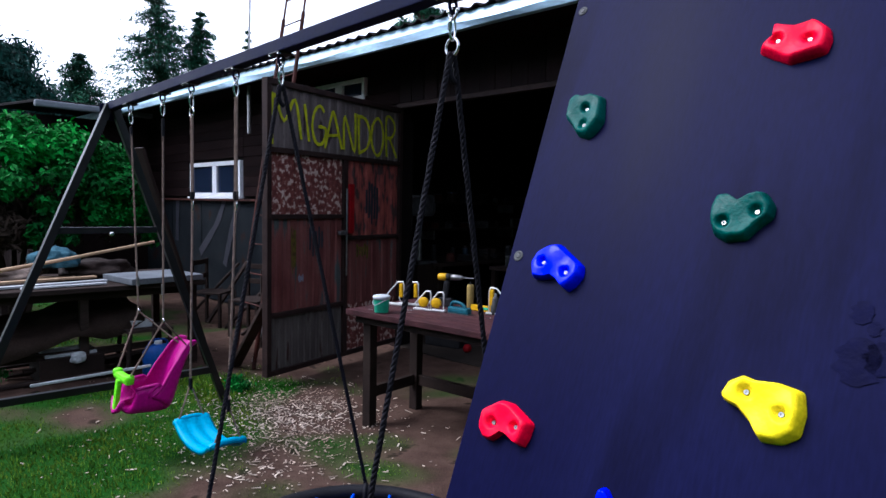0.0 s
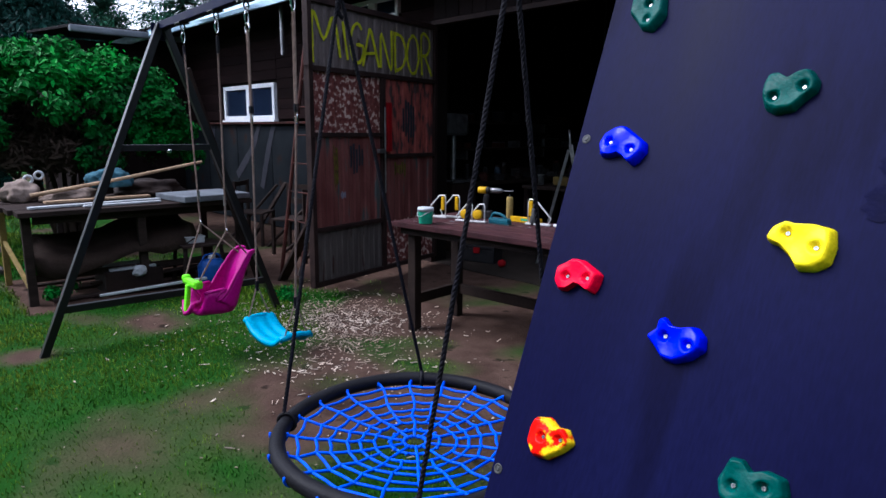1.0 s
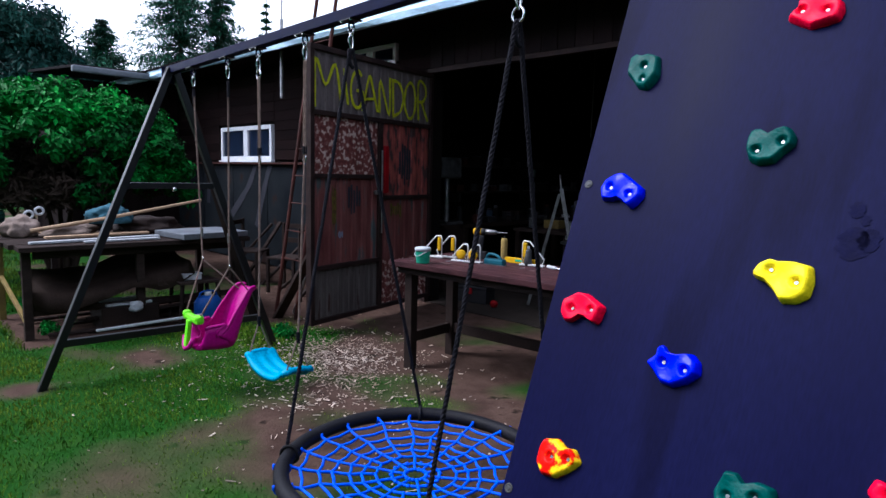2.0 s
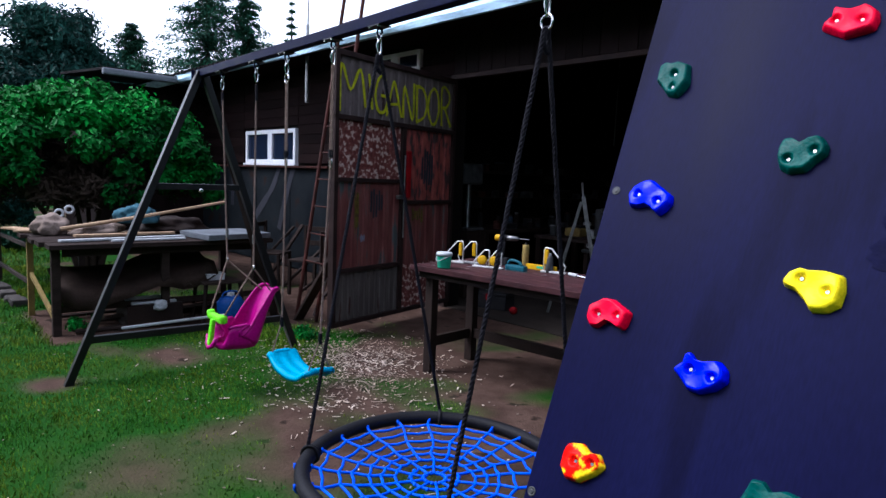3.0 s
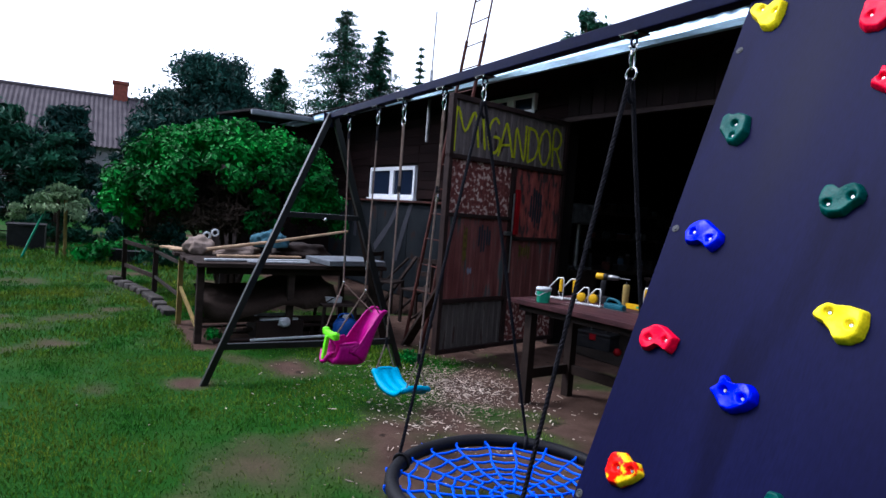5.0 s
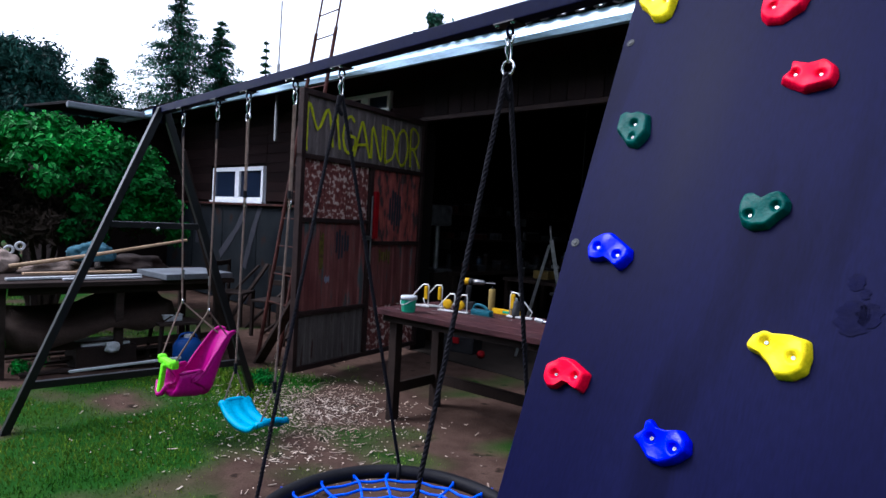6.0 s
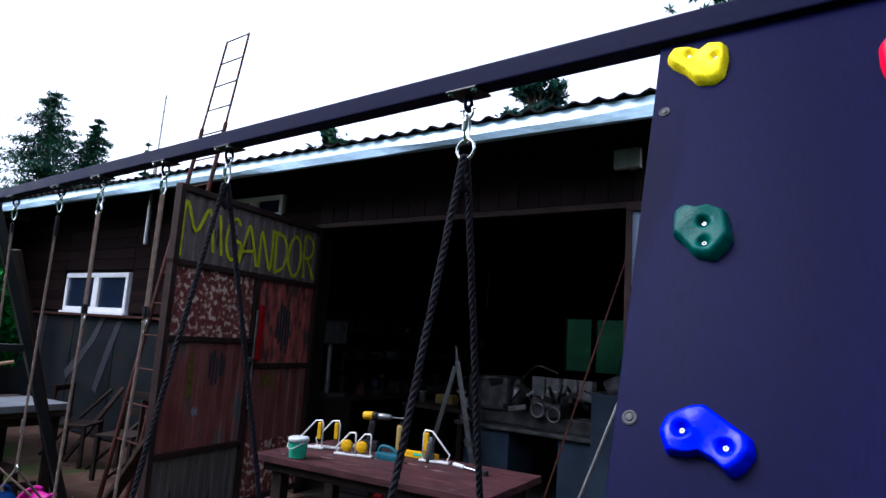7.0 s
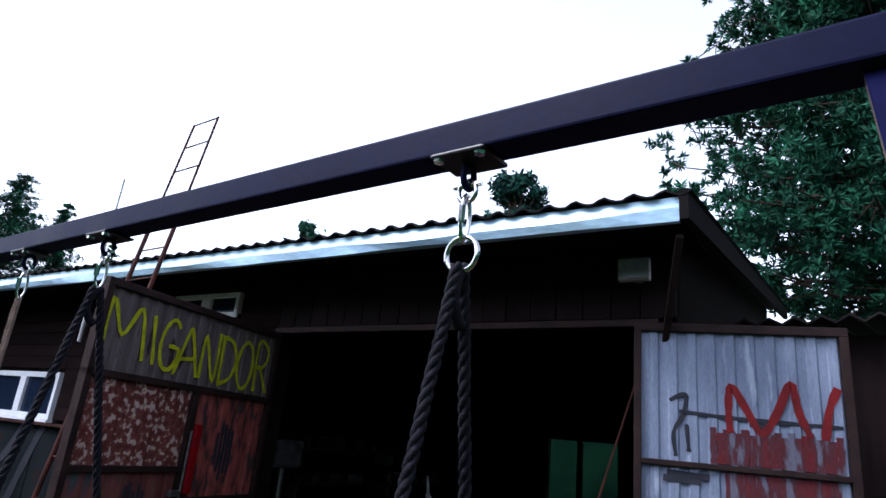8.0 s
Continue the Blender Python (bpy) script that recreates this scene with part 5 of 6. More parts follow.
    part("body", box((-0.06, -0.09, 0), (0.06, 0.09, 0.055), 0.012), POT_WHITE, b)
    part("lid", box((-0.065, -0.095, 0.054), (0.065, 0.095, 0.066), 0.004), POT_WHITE, b)
    k = thing("jerrycan", pose(-4.52, 0.66, 0), "blue plastic water canister on the ground", "canister")
    part("body", lathe([(0.12, 0.0), (0.135, 0.02), (0.135, 0.22), (0.1, 0.27), (0.045, 0.285)], 18, None, Matrix.Diagonal((0.8, 1, 1, 1))), BLUE_CAN, k, smooth=True)
    part("cap", lathe([(0.035, 0.285), (0.035, 0.315), (0.02, 0.32)], 14), POT_WHITE, k)
    part("handle", tube(smooth_line([(0, -0.09, 0.26), (0, -0.06, 0.32), (0, 0.06, 0.32), (0, 0.09, 0.26)], 3), 0.010, 8), BLUE_CAN, k, smooth=True)
    for i in range(7):
        x, y = -5.5 + 0.12 * i, random.uniform(-0.4, 0.6)
        board_piece((x, y - 0.6, 0.03 + 0.04 * (i % 3)), (x + 0.05, y + 0.5, 0.05 + 0.06 * (i % 3)), 0.07, 0.025, OLD_WOOD, "weathered scrap board lying under the table")
    board_piece((-4.42, -0.35, 0.10), (-4.38, 0.55, 0.13), 0.03, 0.02, POT_WHITE, "pale stick lying on the ground by the swing frame", "stick")
    rg = random.Random(14)
    for i in range(6):
        x = -7.2 + 0.5 * i
        board_piece((x, 1.9 + rg.uniform(0, 0.4), 0.0), (x + rg.uniform(-0.3, 0.3), 2.62 + 0.02 * i, rg.uniform(0.4, 0.9)), 0.06, 0.03, rg.choice((DARK_WOOD, OLD_WOOD)), "dark scrap board leaning against the sheet metal wall")
    for i, (x, y) in enumerate(((-5.6, 2.1), (-4.75, 2.05), (-6.5, 2.0))):
        ch = thing("garden_chair", pose(x, y, 0, 0, 0, 30 + 50 * i), "dark old wooden chair among the clutter", "chair", "old chairs")
        part("seat", box((-0.2, -0.2, 0.42), (0.2, 0.2, 0.445), 0.006), DARK_WOOD, ch)
        for u, v in ((-0.18, -0.18), (0.18, -0.18), (-0.18, 0.18), (0.18, 0.18)):
            part("leg", box((u - 0.018, v - 0.018, -0.01), (u + 0.018, v + 0.018, 0.419 if v < 0 else 0.85), 0.003), DARK_WOOD, ch)
        for z in (0.6, 0.78):
            part("back_rail", box((-0.16, 0.17, z), (0.16, 0.19, z + 0.06), 0.004), DARK_WOOD, ch)
    # planks leaning by the wall and the gate
    board_piece((-4.55, 1.15, -0.01), (-4.2, 0.42, 2.02), 0.09, 0.03, DARK_WOOD, "dark plank leaning by the table")
    board_piece((-4.35, 1.3, -0.01), (-3.72, 1.42, 0.85), 0.12, 0.03, OLD_WOOD, "grey plank leaning against the gate")
    board_piece((-4.45, 1.55, -0.01), (-3.78, 1.6, 1.3), 0.03, 0.03, STEEL, "thin grey rod leaning against the gate", "rod")


table_clutter()


def ladder():
    # foot near the gate, head leaning past the eaves
    foot, head = Vector((-4.37, 1.41, 0.0)), Vector((-4.93, 2.42, 4.69))
    l = thing("ladder", Matrix.Translation(foot), "rusty red steel ladder leaning on the eaves", "ladder")
    d = head - foot
    side = Vector((0.21, 0.0, 0.0))
    for s in (-1, 1):
        part("stile", tube([side * s, d * 0.765 + side * s], 0.021, 8), RUST, l)
        part("stile_top", tube([d * 0.765 + side * s, d + side * s * 0.95], 0.012, 8), RUST, l)
    n = 16
    for i in range(1, n):
        p = d * ((i + 0.97) / n)
        part("rung", tube([p - side, p + side], 0.008, 7), RUST, l)


ladder()


def mast():
    p = thing("antenna_mast", pose(-6.588, 2.60, 0), "grey steel mast fixed at the eaves", "mast")
    part("pole", tube([(0, -0.06, 2.50), (0, -0.06, 3.55)], 0.026, 10), STEEL, p)
    part("upper_pole", tube([(0, -0.06, 3.45), (0.01, -0.05, 4.4)], 0.012, 8), STEEL, p)
    part("bracket", box((-0.03, -0.06, 3.13), (0.03, 0.08, 3.17), 0.004), STEEL, p)


mast()


def floodlight():
    f = thing("floodlight", HOUSE @ pose(3.28, -0.02, 2.98), "grey floodlight bracketed over the gateway", "floodlight")
    part("housing", box((-0.10, -0.16, -0.07), (0.10, -0.10, 0.08), 0.012), FLOOD_BODY, f)
    part("lens", box((-0.085, -0.166, -0.055), (0.085, -0.1605, 0.065), 0.002), FLOOD_LENS, f)
    part("bracket", box((-0.02, -0.10, -0.05), (0.02, 0.008, -0.01), 0.003), STEEL, f)


floodlight()


# ---- inside the workshop ----
def inside():
    st = thing("step_ladder", HOUSE @ pose(1.05, 1.15, 0.006, 0, 0, 35), "aluminium step ladder standing open", "step ladder")
    for y in (-0.2, 0.2):
        part("stile", bar((0.28, y, 0), (0, y * 0.75, 1.36), 0.02, 0.045), STEEL, st)
        part("rear_stile", bar((-0.33, y, 0), (-0.02, y * 0.75, 1.30), 0.02, 0.03), STEEL, st)
    for i in range(1, 5):
        z = 0.26 * i
        part("step", box((0.28 - 0.205 * z - 0.05, -0.185 + 0.035 * z, z), (0.28 - 0.205 * z + 0.04, 0.185 - 0.035 * z, z + 0.02), 0.003), STEEL, st)
    part("hoop", tube(smooth_line([(0, -0.15, 1.34), (-0.02, -0.13, 1.5), (-0.02, 0.13, 1.5), (0, 0.15, 1.34)], 4), 0.011, 8), STEEL, st, smooth=True)
    m = thing("lathe_machine", HOUSE @ pose(1.75, 1.75, 0.006), "old grey metal lathe on a blue-grey steel base", "lathe")
    part("base", box((-0.75, -0.3, 0), (-0.2, 0.3, 0.68), 0.02), MACHINE_BLUE, m)
    part("base", box((0.35, -0.3, 0), (0.95, 0.3, 0.68), 0.02), MACHINE_BLUE, m)
    part("tray", box((-0.85, -0.36, 0.68), (1.05, 0.36, 0.72), 0.01), MACHINE, m)
    part("bed", box((-0.8, -0.16, 0.721), (1.0, 0.16, 0.86), 0.015), MACHINE, m)
    part("headstock", box((-0.8, -0.2, 0.861), (-0.3, 0.2, 1.22), 0.035), MACHINE, m)
    part("chuck", lathe([(0.05, 0), (0.13, 0.01), (0.13, 0.08), (0.06, 0.09)], 18, None, Matrix.Translation((-0.3, 0, 1.03)) @ Euler((0, radians(90), 0)).to_matrix().to_4x4()), STEEL, m, smooth=True)
    part("carriage", box((0.0, -0.26, 0.862), (0.35, 0.22, 1.0), 0.02), MACHINE, m)
    part("tool_post", box((0.1, -0.1, 1.001), (0.24, 0.06, 1.12), 0.01), STEEL, m)
    part("tailstock", box((0.62, -0.12, 0.862), (0.88, 0.12, 1.16), 0.03), MACHINE, m)
    for x, z in ((0.12, 0.93), (0.30, 0.90)):
        part("hand_wheel", tube([(x + 0.07 * math.cos(a), -0.31, z + 0.07 * math.sin(a)) for a in np.linspace(0, math.tau, 18, endpoint=False)], 0.009, 6, None, True), STEEL, m, smooth=True)
    part("guard", sheet(-0.2, 0.55, 1.02, 1.24, 0.3, 0.03, None, 0.2), STEEL, m)
    rg = random.Random(6)
    for i in range(44):
        x, h = rg.uniform(-0.78, 0.95), rg.uniform(0.02, 0.09)
        part("fitting", bar((x, rg.uniform(-0.3, 0.1), 0.9 + rg.uniform(0, 0.3)), (x + rg.uniform(-0.2, 0.2), rg.uniform(-0.32, 0.1), 0.9 + rg.uniform(0, 0.34)), h * 0.5, h * 0.6, 0.006), rg.choice((MACHINE, STEEL, TOOL_BLACK)), m)
    part("lamp_arm", tube(smooth_line([(-0.3, 0.15, 1.2), (-0.1, 0.1, 1.36), (0.2, 0.0, 1.3)], 3), 0.010, 6), STEEL, m)
    mo = thing("electric_motor", HOUSE @ pose(2.72, 1.55, 1.24, 0, 62, 20), "grey round electric motor on the machine", "motor")
    part("body", lathe([(0.10, -0.16), (0.125, -0.14), (0.125, 0.13), (0.09, 0.16)], 18), MACHINE, mo, smooth=True)
    part("shaft", lathe([(0.02, 0.16), (0.02, 0.22)], 10), STEEL, mo)
    mb = solid("machine_stand", box((-0.25, -0.25, 0), (0.25, 0.25, 1.16), 0.02), MACHINE_BLUE, "blue-grey painted steel machine stand", "stand", m=HOUSE @ pose(2.72, 1.6, 0.006))
    # side benches and shelves
    wb = thing("inner_bench", HOUSE @ pose(-0.55, 2.7, 0.006), "dark cluttered bench along the inner wall", "bench")
    part("top", box((-0.45, -1.9, 0.82), (0.35, 2.4, 0.87), 0.006), DARK_WOOD, wb)
    for y in (-1.8, 0.2, 2.3):
        for x in (-0.4, 0.3):
            part("leg", box((x - 0.035, y - 0.035, 0), (x + 0.035, y + 0.035, 0.82), 0.004), DARK_WOOD, wb)
    for z in (1.25, 1.62):
        sh = thing("wall_shelf", HOUSE @ pose(-0.85, 2.7, z), "dark wall shelf crowded with jars and boxes", "shelf", "wall shelves")
        part("board", box((-0.19, -1.6, 0), (0.12, 2.2, 0.03), 0.004), DARK_WOOD, sh)
        for y in (-1.4, 0.3, 2.0):
            part("bracket", box((-0.19, y, -0.12), (0.1, y + 0.03, -0.001), 0.003), STEEL, sh)
    rng = random.Random(8)
    # only dark colours, so the shelf items sink into the interior gloom
    mats = (MACHINE, TOOL_BLACK, RUST, MACHINE_BLUE, OLD_WOOD, DARK_WOOD, TOOL_BLACK)
    for z, x0 in ((0.877, -0.6), (0.877, -0.35), (1.281, -0.85), (1.651, -0.85)):
        y = 1.2
        while y < 4.6:
            w, h = rng.uniform(0.05, 0.12), rng.uniform(0.06, 0.2)
            mm = HOUSE @ pose(x0 + rng.uniform(-0.05, 0.05), y, z, 0, 0, rng.uniform(-20, 20))
            if rng.random() < 0.5:
                j = thing("jar", mm, "dusty jar on a workshop shelf", "jar", "workshop jars")
                part("body", lathe([(w * 0.5, 0), (w * 0.52, h * 0.7), (w * 0.4, h * 0.85)], 12), rng.choice(mats), j)
                part("lid", lathe([(w * 0.42, h * 0.85), (w * 0.42, h)], 12), rng.choice(mats), j)
            else:
                j = thing("tool_box", mm, "dusty small box on a workshop shelf", "box", "workshop boxes")
                part("body", box((-w * 0.7, -w * 0.6, 0), (w * 0.7, w * 0.6, h * 0.75), 0.006), rng.choice(mats), j)
                part("lid", box((-w * 0.72, -w * 0.62, h * 0.755), (w * 0.72, w * 0.62, h * 0.85), 0.004), rng.choice(mats), j)
            y += w * 2 + rng.uniform(0.02, 0.2)
    dp = thing("drill_press", HOUSE @ pose(-0.45, 0.75, 0.006), "grey bench drill press with a red indicator lamp", "drill press")
    part("table", box((-0.2, -0.2, 0.0), (0.2, 0.2, 0.86), 0.02), DARK_WOOD, dp)
    part("base", box((-0.16, -0.16, 0.861), (0.16, 0.16, 0.90), 0.01), MACHINE, dp)
    part("column", lathe([(0.035, 0.90), (0.035, 1.6)], 14), STEEL, dp)
    part("head", box((-0.12, -0.24, 1.45), (0.12, 0.16, 1.72), 0.04), MACHINE, dp)
    part("spindle", lathe([(0.03, 1.25), (0.04, 1.45)], 12, None, Matrix.Translation((0, -0.17, 0))), STEEL, dp)
    part("indicator", lathe([(0.008, 0), (0.008, 0.008), (0.004, 0.011)], 10, None, Matrix.Translation((0.06, -0.24, 1.66)) @ Euler((radians(90), 0, 0)).to_matrix().to_4x4()), LED, dp, "glowing red lamp")
    yb = thing("tool_case", HOUSE @ pose(0.55, 1.75, 0.84), "dull yellow tool case on a bench", "case")
    part("body", box((-0.12, -0.08, 0), (0.12, 0.08, 0.11), 0.02), YELLOW_POST, yb)
    part("handle", tube(smooth_line([(-0.06, 0, 0.105), (-0.05, 0, 0.145), (0.05, 0, 0.145), (0.06, 0, 0.105)], 3), 0.009, 6), TOOL_BLACK, yb)
    sb = thing("small_bench", HOUSE @ pose(0.55, 1.75, 0.006), "low dark work table inside the workshop", "table")
    part("top", box((-0.4, -0.35, 0.79), (0.45, 0.35, 0.832), 0.006), OLD_WOOD, sb)
    for x in (-0.35, 0.4):
        for y in (-0.3, 0.3):
            part("leg", box((x - 0.03, y - 0.03, 0), (x + 0.03, y + 0.03, 0.789), 0.004), DARK_WOOD, sb)
    for x, y, h, material in ((0.85, 1.7, 0.1, POT_WHITE), (0.3, 1.6, 0.12, MACHINE)):
        t = thing("tin", HOUSE @ pose(x, y, 0.838), "small tin on the inner table", "tin", "tins")
        part("body", lathe([(0.04, 0), (0.042, h)], 14), material, t)
        part("lid", lathe([(0.044, h), (0.044, h + 0.012), (0.03, h + 0.014)], 14), STEEL, t)
    tb = thing("tool_chest", HOUSE @ pose(0.35, 0.45, 0.006, 0, 0, 15), "black tool chest with red latch on the threshold", "tool chest")
    part("body", box((-0.22, -0.12, 0), (0.22, 0.12, 0.16), 0.015), TOOL_BLACK, tb)
    part("lid", box((-0.225, -0.125, 0.161), (0.225, 0.125, 0.2), 0.012), TOOL_BLACK, tb)
    part("latch", box((-0.04, -0.14, 0.11), (0.04, -0.126, 0.18), 0.005), RED_PAINT, tb, "red latch")
    part("handle", tube(smooth_line([(-0.1, 0, 0.2), (-0.08, 0, 0.26), (0.08, 0, 0.26), (0.1, 0, 0.2)], 3), 0.010, 6), STEEL, tb)
    rb = solid("red_ball", lathe([(0.005, 0), (0.035, 0.012), (0.05, 0.045), (0.035, 0.08), (0.005, 0.09)], 14), RED_PAINT, "small red plastic cup by the tool chest", "cup", m=HOUSE @ pose(0.75, 0.35, 0.006), smooth=True)
    solid("gate_stay", bar(hp(3.27, -0.06, 2.3), hp(2.62, -0.30, 0.02), 0.03, 0.012), RUST, "rusty flat bar stay leaning in the gateway", "bar")
    solid("thin_rod", tube([hp(3.25, -0.12, 1.25), hp(2.85, -0.35, 0.02)], 0.012, 8), STEEL, "thin steel rod leaning at the jamb", "rod")
    cord = smooth_line([hp(2.0, -0.3, 0.012), hp(2.3, -0.5, 0.012), hp(2.6, -0.35, 0.012), hp(2.5, -0.1, 0.012), hp(2.9, 0.3, 0.02), hp(3.0, 0.6, 0.02)], 6)
    solid("extension_cord", tube(cord, 0.008, 6), TOOL_BLACK, "black extension cord lying on the earth", "cord", smooth=True)
    hang = thing("hanging_chain", HOUSE @ pose(1.0, 1.8, 2.0), "thin chain hanging from the ceiling", "chain")
    part("strand", tube([(0, 0, 0), (0.005, 0, 0.6), (0, 0, 1.33)], 0.006, 6), STEEL, hang)


inside()


# ---- plants ----
def quads(*corners):
    """Vertices and two triangles for each leaf from four rows of corners."""
    v = np.stack(corners, 1).reshape(-1, 3)
    k = np.arange(len(corners[0]))[:, None] * 4
    return v.tolist(), np.concatenate([k + np.array((0, 1, 2)), k + np.array((0, 2, 3))]).tolist()


def leaf_cloud(centres, count, size, rng, droop=0.3, long=1.6, up=0.0, loose=0.22):
    """Small folded leaves scattered in ellipsoid shells; each (cx, cy, cz, rx, ry, rz)."""
    cs = np.array(centres, float)
    weights = cs[:, 3] * cs[:, 4] + cs[:, 4] * cs[:, 5] + cs[:, 3] * cs[:, 5]
    pick = rng.choice(len(cs), count, p=weights / weights.sum())
    d = rng.normal(size=(count, 3))
    d /= np.linalg.norm(d, axis=1)[:, None]
    depth = rng.uniform(0.35, 1.05, count) + rng.normal(0, loose, count)
    p = cs[pick, :3] + d * cs[pick, 3:] * depth[:, None]
    s = (size * rng.uniform(0.6, 1.4, count))[:, None]
    n = d + rng.normal(0, 0.55, (count, 3)) + np.array((0, 0, up))
    n /= np.linalg.norm(n, axis=1)[:, None]
    t = np.cross(n, rng.normal(size=(count, 3)))
    t /= np.linalg.norm(t, axis=1)[:, None] + 1e-9
    b = np.cross(n, t)
    return quads(p - t * s * long * 0.5, p + b * s * 0.42 + n * s * 0.1, p + t * s * long * 0.5 - np.array((0, 0, droop)) * s, p - b * s * 0.42 + n * s * 0.1)


def crown_part(name, parent, centres, count, size, seed, material, **kw):
    v, f = leaf_cloud(centres, count, size, np.random.default_rng(seed), **kw)
    ob = from_arrays(name, v, f, material)
    ob.parent = parent
    return ob


def shrub():
    s = thing("globe_shrub", pose(-8.4, 0.15, 0), "large rounded bright green shrub with dark bare stems", "shrub")
    rng = np.random.default_rng(11)
    cs = []
    for i in range(190):
        a, r = rng.uniform(0, math.tau), math.sqrt(rng.uniform(0, 1))
        z = 1.42 + 1.02 * math.sqrt(max(0, 1 - r ** 2.4)) + rng.uniform(-0.10, 0.07)
        k = rng.uniform(0.12, 0.27)
        cs.append((1.22 * r * math.cos(a), 1.58 * r * math.sin(a), z, k, k, k * 0.8))
    for i in range(60):
        a = rng.uniform(0, math.tau)
        k = rng.uniform(0.10, 0.20)
        r = rng.uniform(0.82, 1.05)
        cs.append((1.2 * r * math.cos(a), 1.6 * r * math.sin(a), rng.uniform(1.12, 1.6), k, k, k))
    crown_part("crown", s, cs, 60000, 0.056, 12, LEAF_BUSH, up=0.6, loose=0.12)
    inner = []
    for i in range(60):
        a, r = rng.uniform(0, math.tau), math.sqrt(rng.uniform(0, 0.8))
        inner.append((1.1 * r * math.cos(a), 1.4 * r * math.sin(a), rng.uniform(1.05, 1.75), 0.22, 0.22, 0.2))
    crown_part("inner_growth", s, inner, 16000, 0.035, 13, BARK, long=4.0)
    for i in range(9):
        a = i * math.tau / 9 + 0.2
        r = 0.5 + 0.3 * (i % 2)
        part("stem", tube(smooth_line([(0.12 * math.cos(a), 0.12 * math.sin(a), -0.05), (0.3 * r * math.cos(a), 0.4 * r * math.sin(a), 0.5), (r * math.cos(a), 1.2 * r * math.sin(a), 1.35)], 4), 0.045, 7, None, False, list(np.linspace(1.2, 0.5, 9))), BARK, s, smooth=True)


shrub()


def conifer(x, y, h, w, seed, material, label, tiers=40, per=1100, size=0.075, bare_to=0.12, name="spruce"):
    """A spruce: tapered trunk, whorls of drooping boughs set with needles."""
    t = thing(name, pose(x, y, 0), label, "tree")
    rng = np.random.default_rng(seed)
    part("trunk", tube([(0, 0, -0.1), (0.02 * h * rng.normal() * 0.1, 0, h * 0.5), (0, 0, h)], 0.018 * h, 8, None, False, [1, 0.6, 0.08]), BARK, t, smooth=True)
    rows = []
    limbs = bmesh.new()
    for i in range(tiers):
        f = bare_to + (1 - bare_to) * i / tiers
        z = h * f
        reach = w * (1 - f) ** 0.85 * rng.uniform(0.75, 1.15) + 0.04 * w
        for j in range(int(rng.integers(5, 8))):
            a = rng.uniform(0, math.tau)
            r = reach * rng.uniform(0.6, 1.15)
            tip = np.array((r * math.cos(a), r * math.sin(a), z - r * 0.18 + rng.uniform(-0.1, 0.2) * r))
            base = np.array((0, 0, z))
            tube([tuple(base), tuple((base + tip) / 2 - np.array((0, 0, 0.06 * r))), tuple(tip)], 0.012 * h * 0.2, 4, limbs, False, [1, 0.6, 0.2])
            n = int(per * r / w / 2) + 8
            u = rng.uniform(0.05, 1.05, n)[:, None]
            p = base + (tip - base) * u + rng.normal(0, 1, (n, 3)) * (0.13 * r * (1.2 - 0.7 * u) + 0.03) * np.array((1, 1, 0.6))
            s = size * rng.uniform(0.5, 1.3, n)[:, None]
            dirn = (tip - base) / (np.linalg.norm(tip - base) + 1e-6) + rng.normal(0, 0.6, (n, 3))
            dirn /= np.linalg.norm(dirn, axis=1)[:, None]
            side = np.cross(dirn, (0, 0, 1.0)) + rng.normal(0, 0.3, (n, 3))
            side /= np.linalg.norm(side, axis=1)[:, None] + 1e-6
            rows.append(np.stack((p - dirn * s, p + side * s * 0.32, p + dirn * s - np.array((0, 0, 0.2)) * s, p - side * s * 0.32), 1))
    allr = np.concatenate(rows)
    verts, faces = quads(allr[:, 0], allr[:, 1], allr[:, 2], allr[:, 3])
    ob = from_arrays("crown", verts, faces, material)
    ob.parent = t
    tagged(part("limb_whorl", limbs, BARK, t), kind="stuff")
    return t


def broad_pine(x, y, h, spread, seed, material, label, clumps=40, leaves=16000, size=0.10, low=0.35, name="pine_tree"):
    """A pine or cypress: trunk, limbs and many uneven clumps of needles."""
    t = thing(name, pose(x, y, 0), label, "tree")
    rng = np.random.default_rng(seed)
    part("trunk", tube([(0, 0, -0.1), (0.1, 0.05, h * 0.4), (0, 0, h * 0.92)], 0.022 * h, 8, None, False, [1, 0.7, 0.15]), BARK, t, smooth=True)
    cs = []
    limbs = bmesh.new()
    for i in range(clumps):
        f = low + (1 - low) * rng.uniform(0, 1) ** 0.8
        a = rng.uniform(0, math.tau)
        r = spread * rng.uniform(0.25, 1.0) * (1.15 - 0.85 * ((f - low) / (1 - low)) ** 1.4)
        k = spread * rng.uniform(0.09, 0.26)
        c = (r * math.cos(a), r * math.sin(a), h * f, k, k, k * 0.62)
        cs.append(c)
        tube([(0, 0, h * f * 0.9), (c[0] * 0.5, c[1] * 0.5, h * f * 0.93), c[:3]], 0.006 * h, 5, limbs, False, [1, 0.7, 0.3])
    tagged(part("limb_whorl", limbs, BARK, t), kind="stuff")
    crown_part("crown", t, cs, leaves, size, seed + 1, material, long=2.6, loose=0.34)
    return t


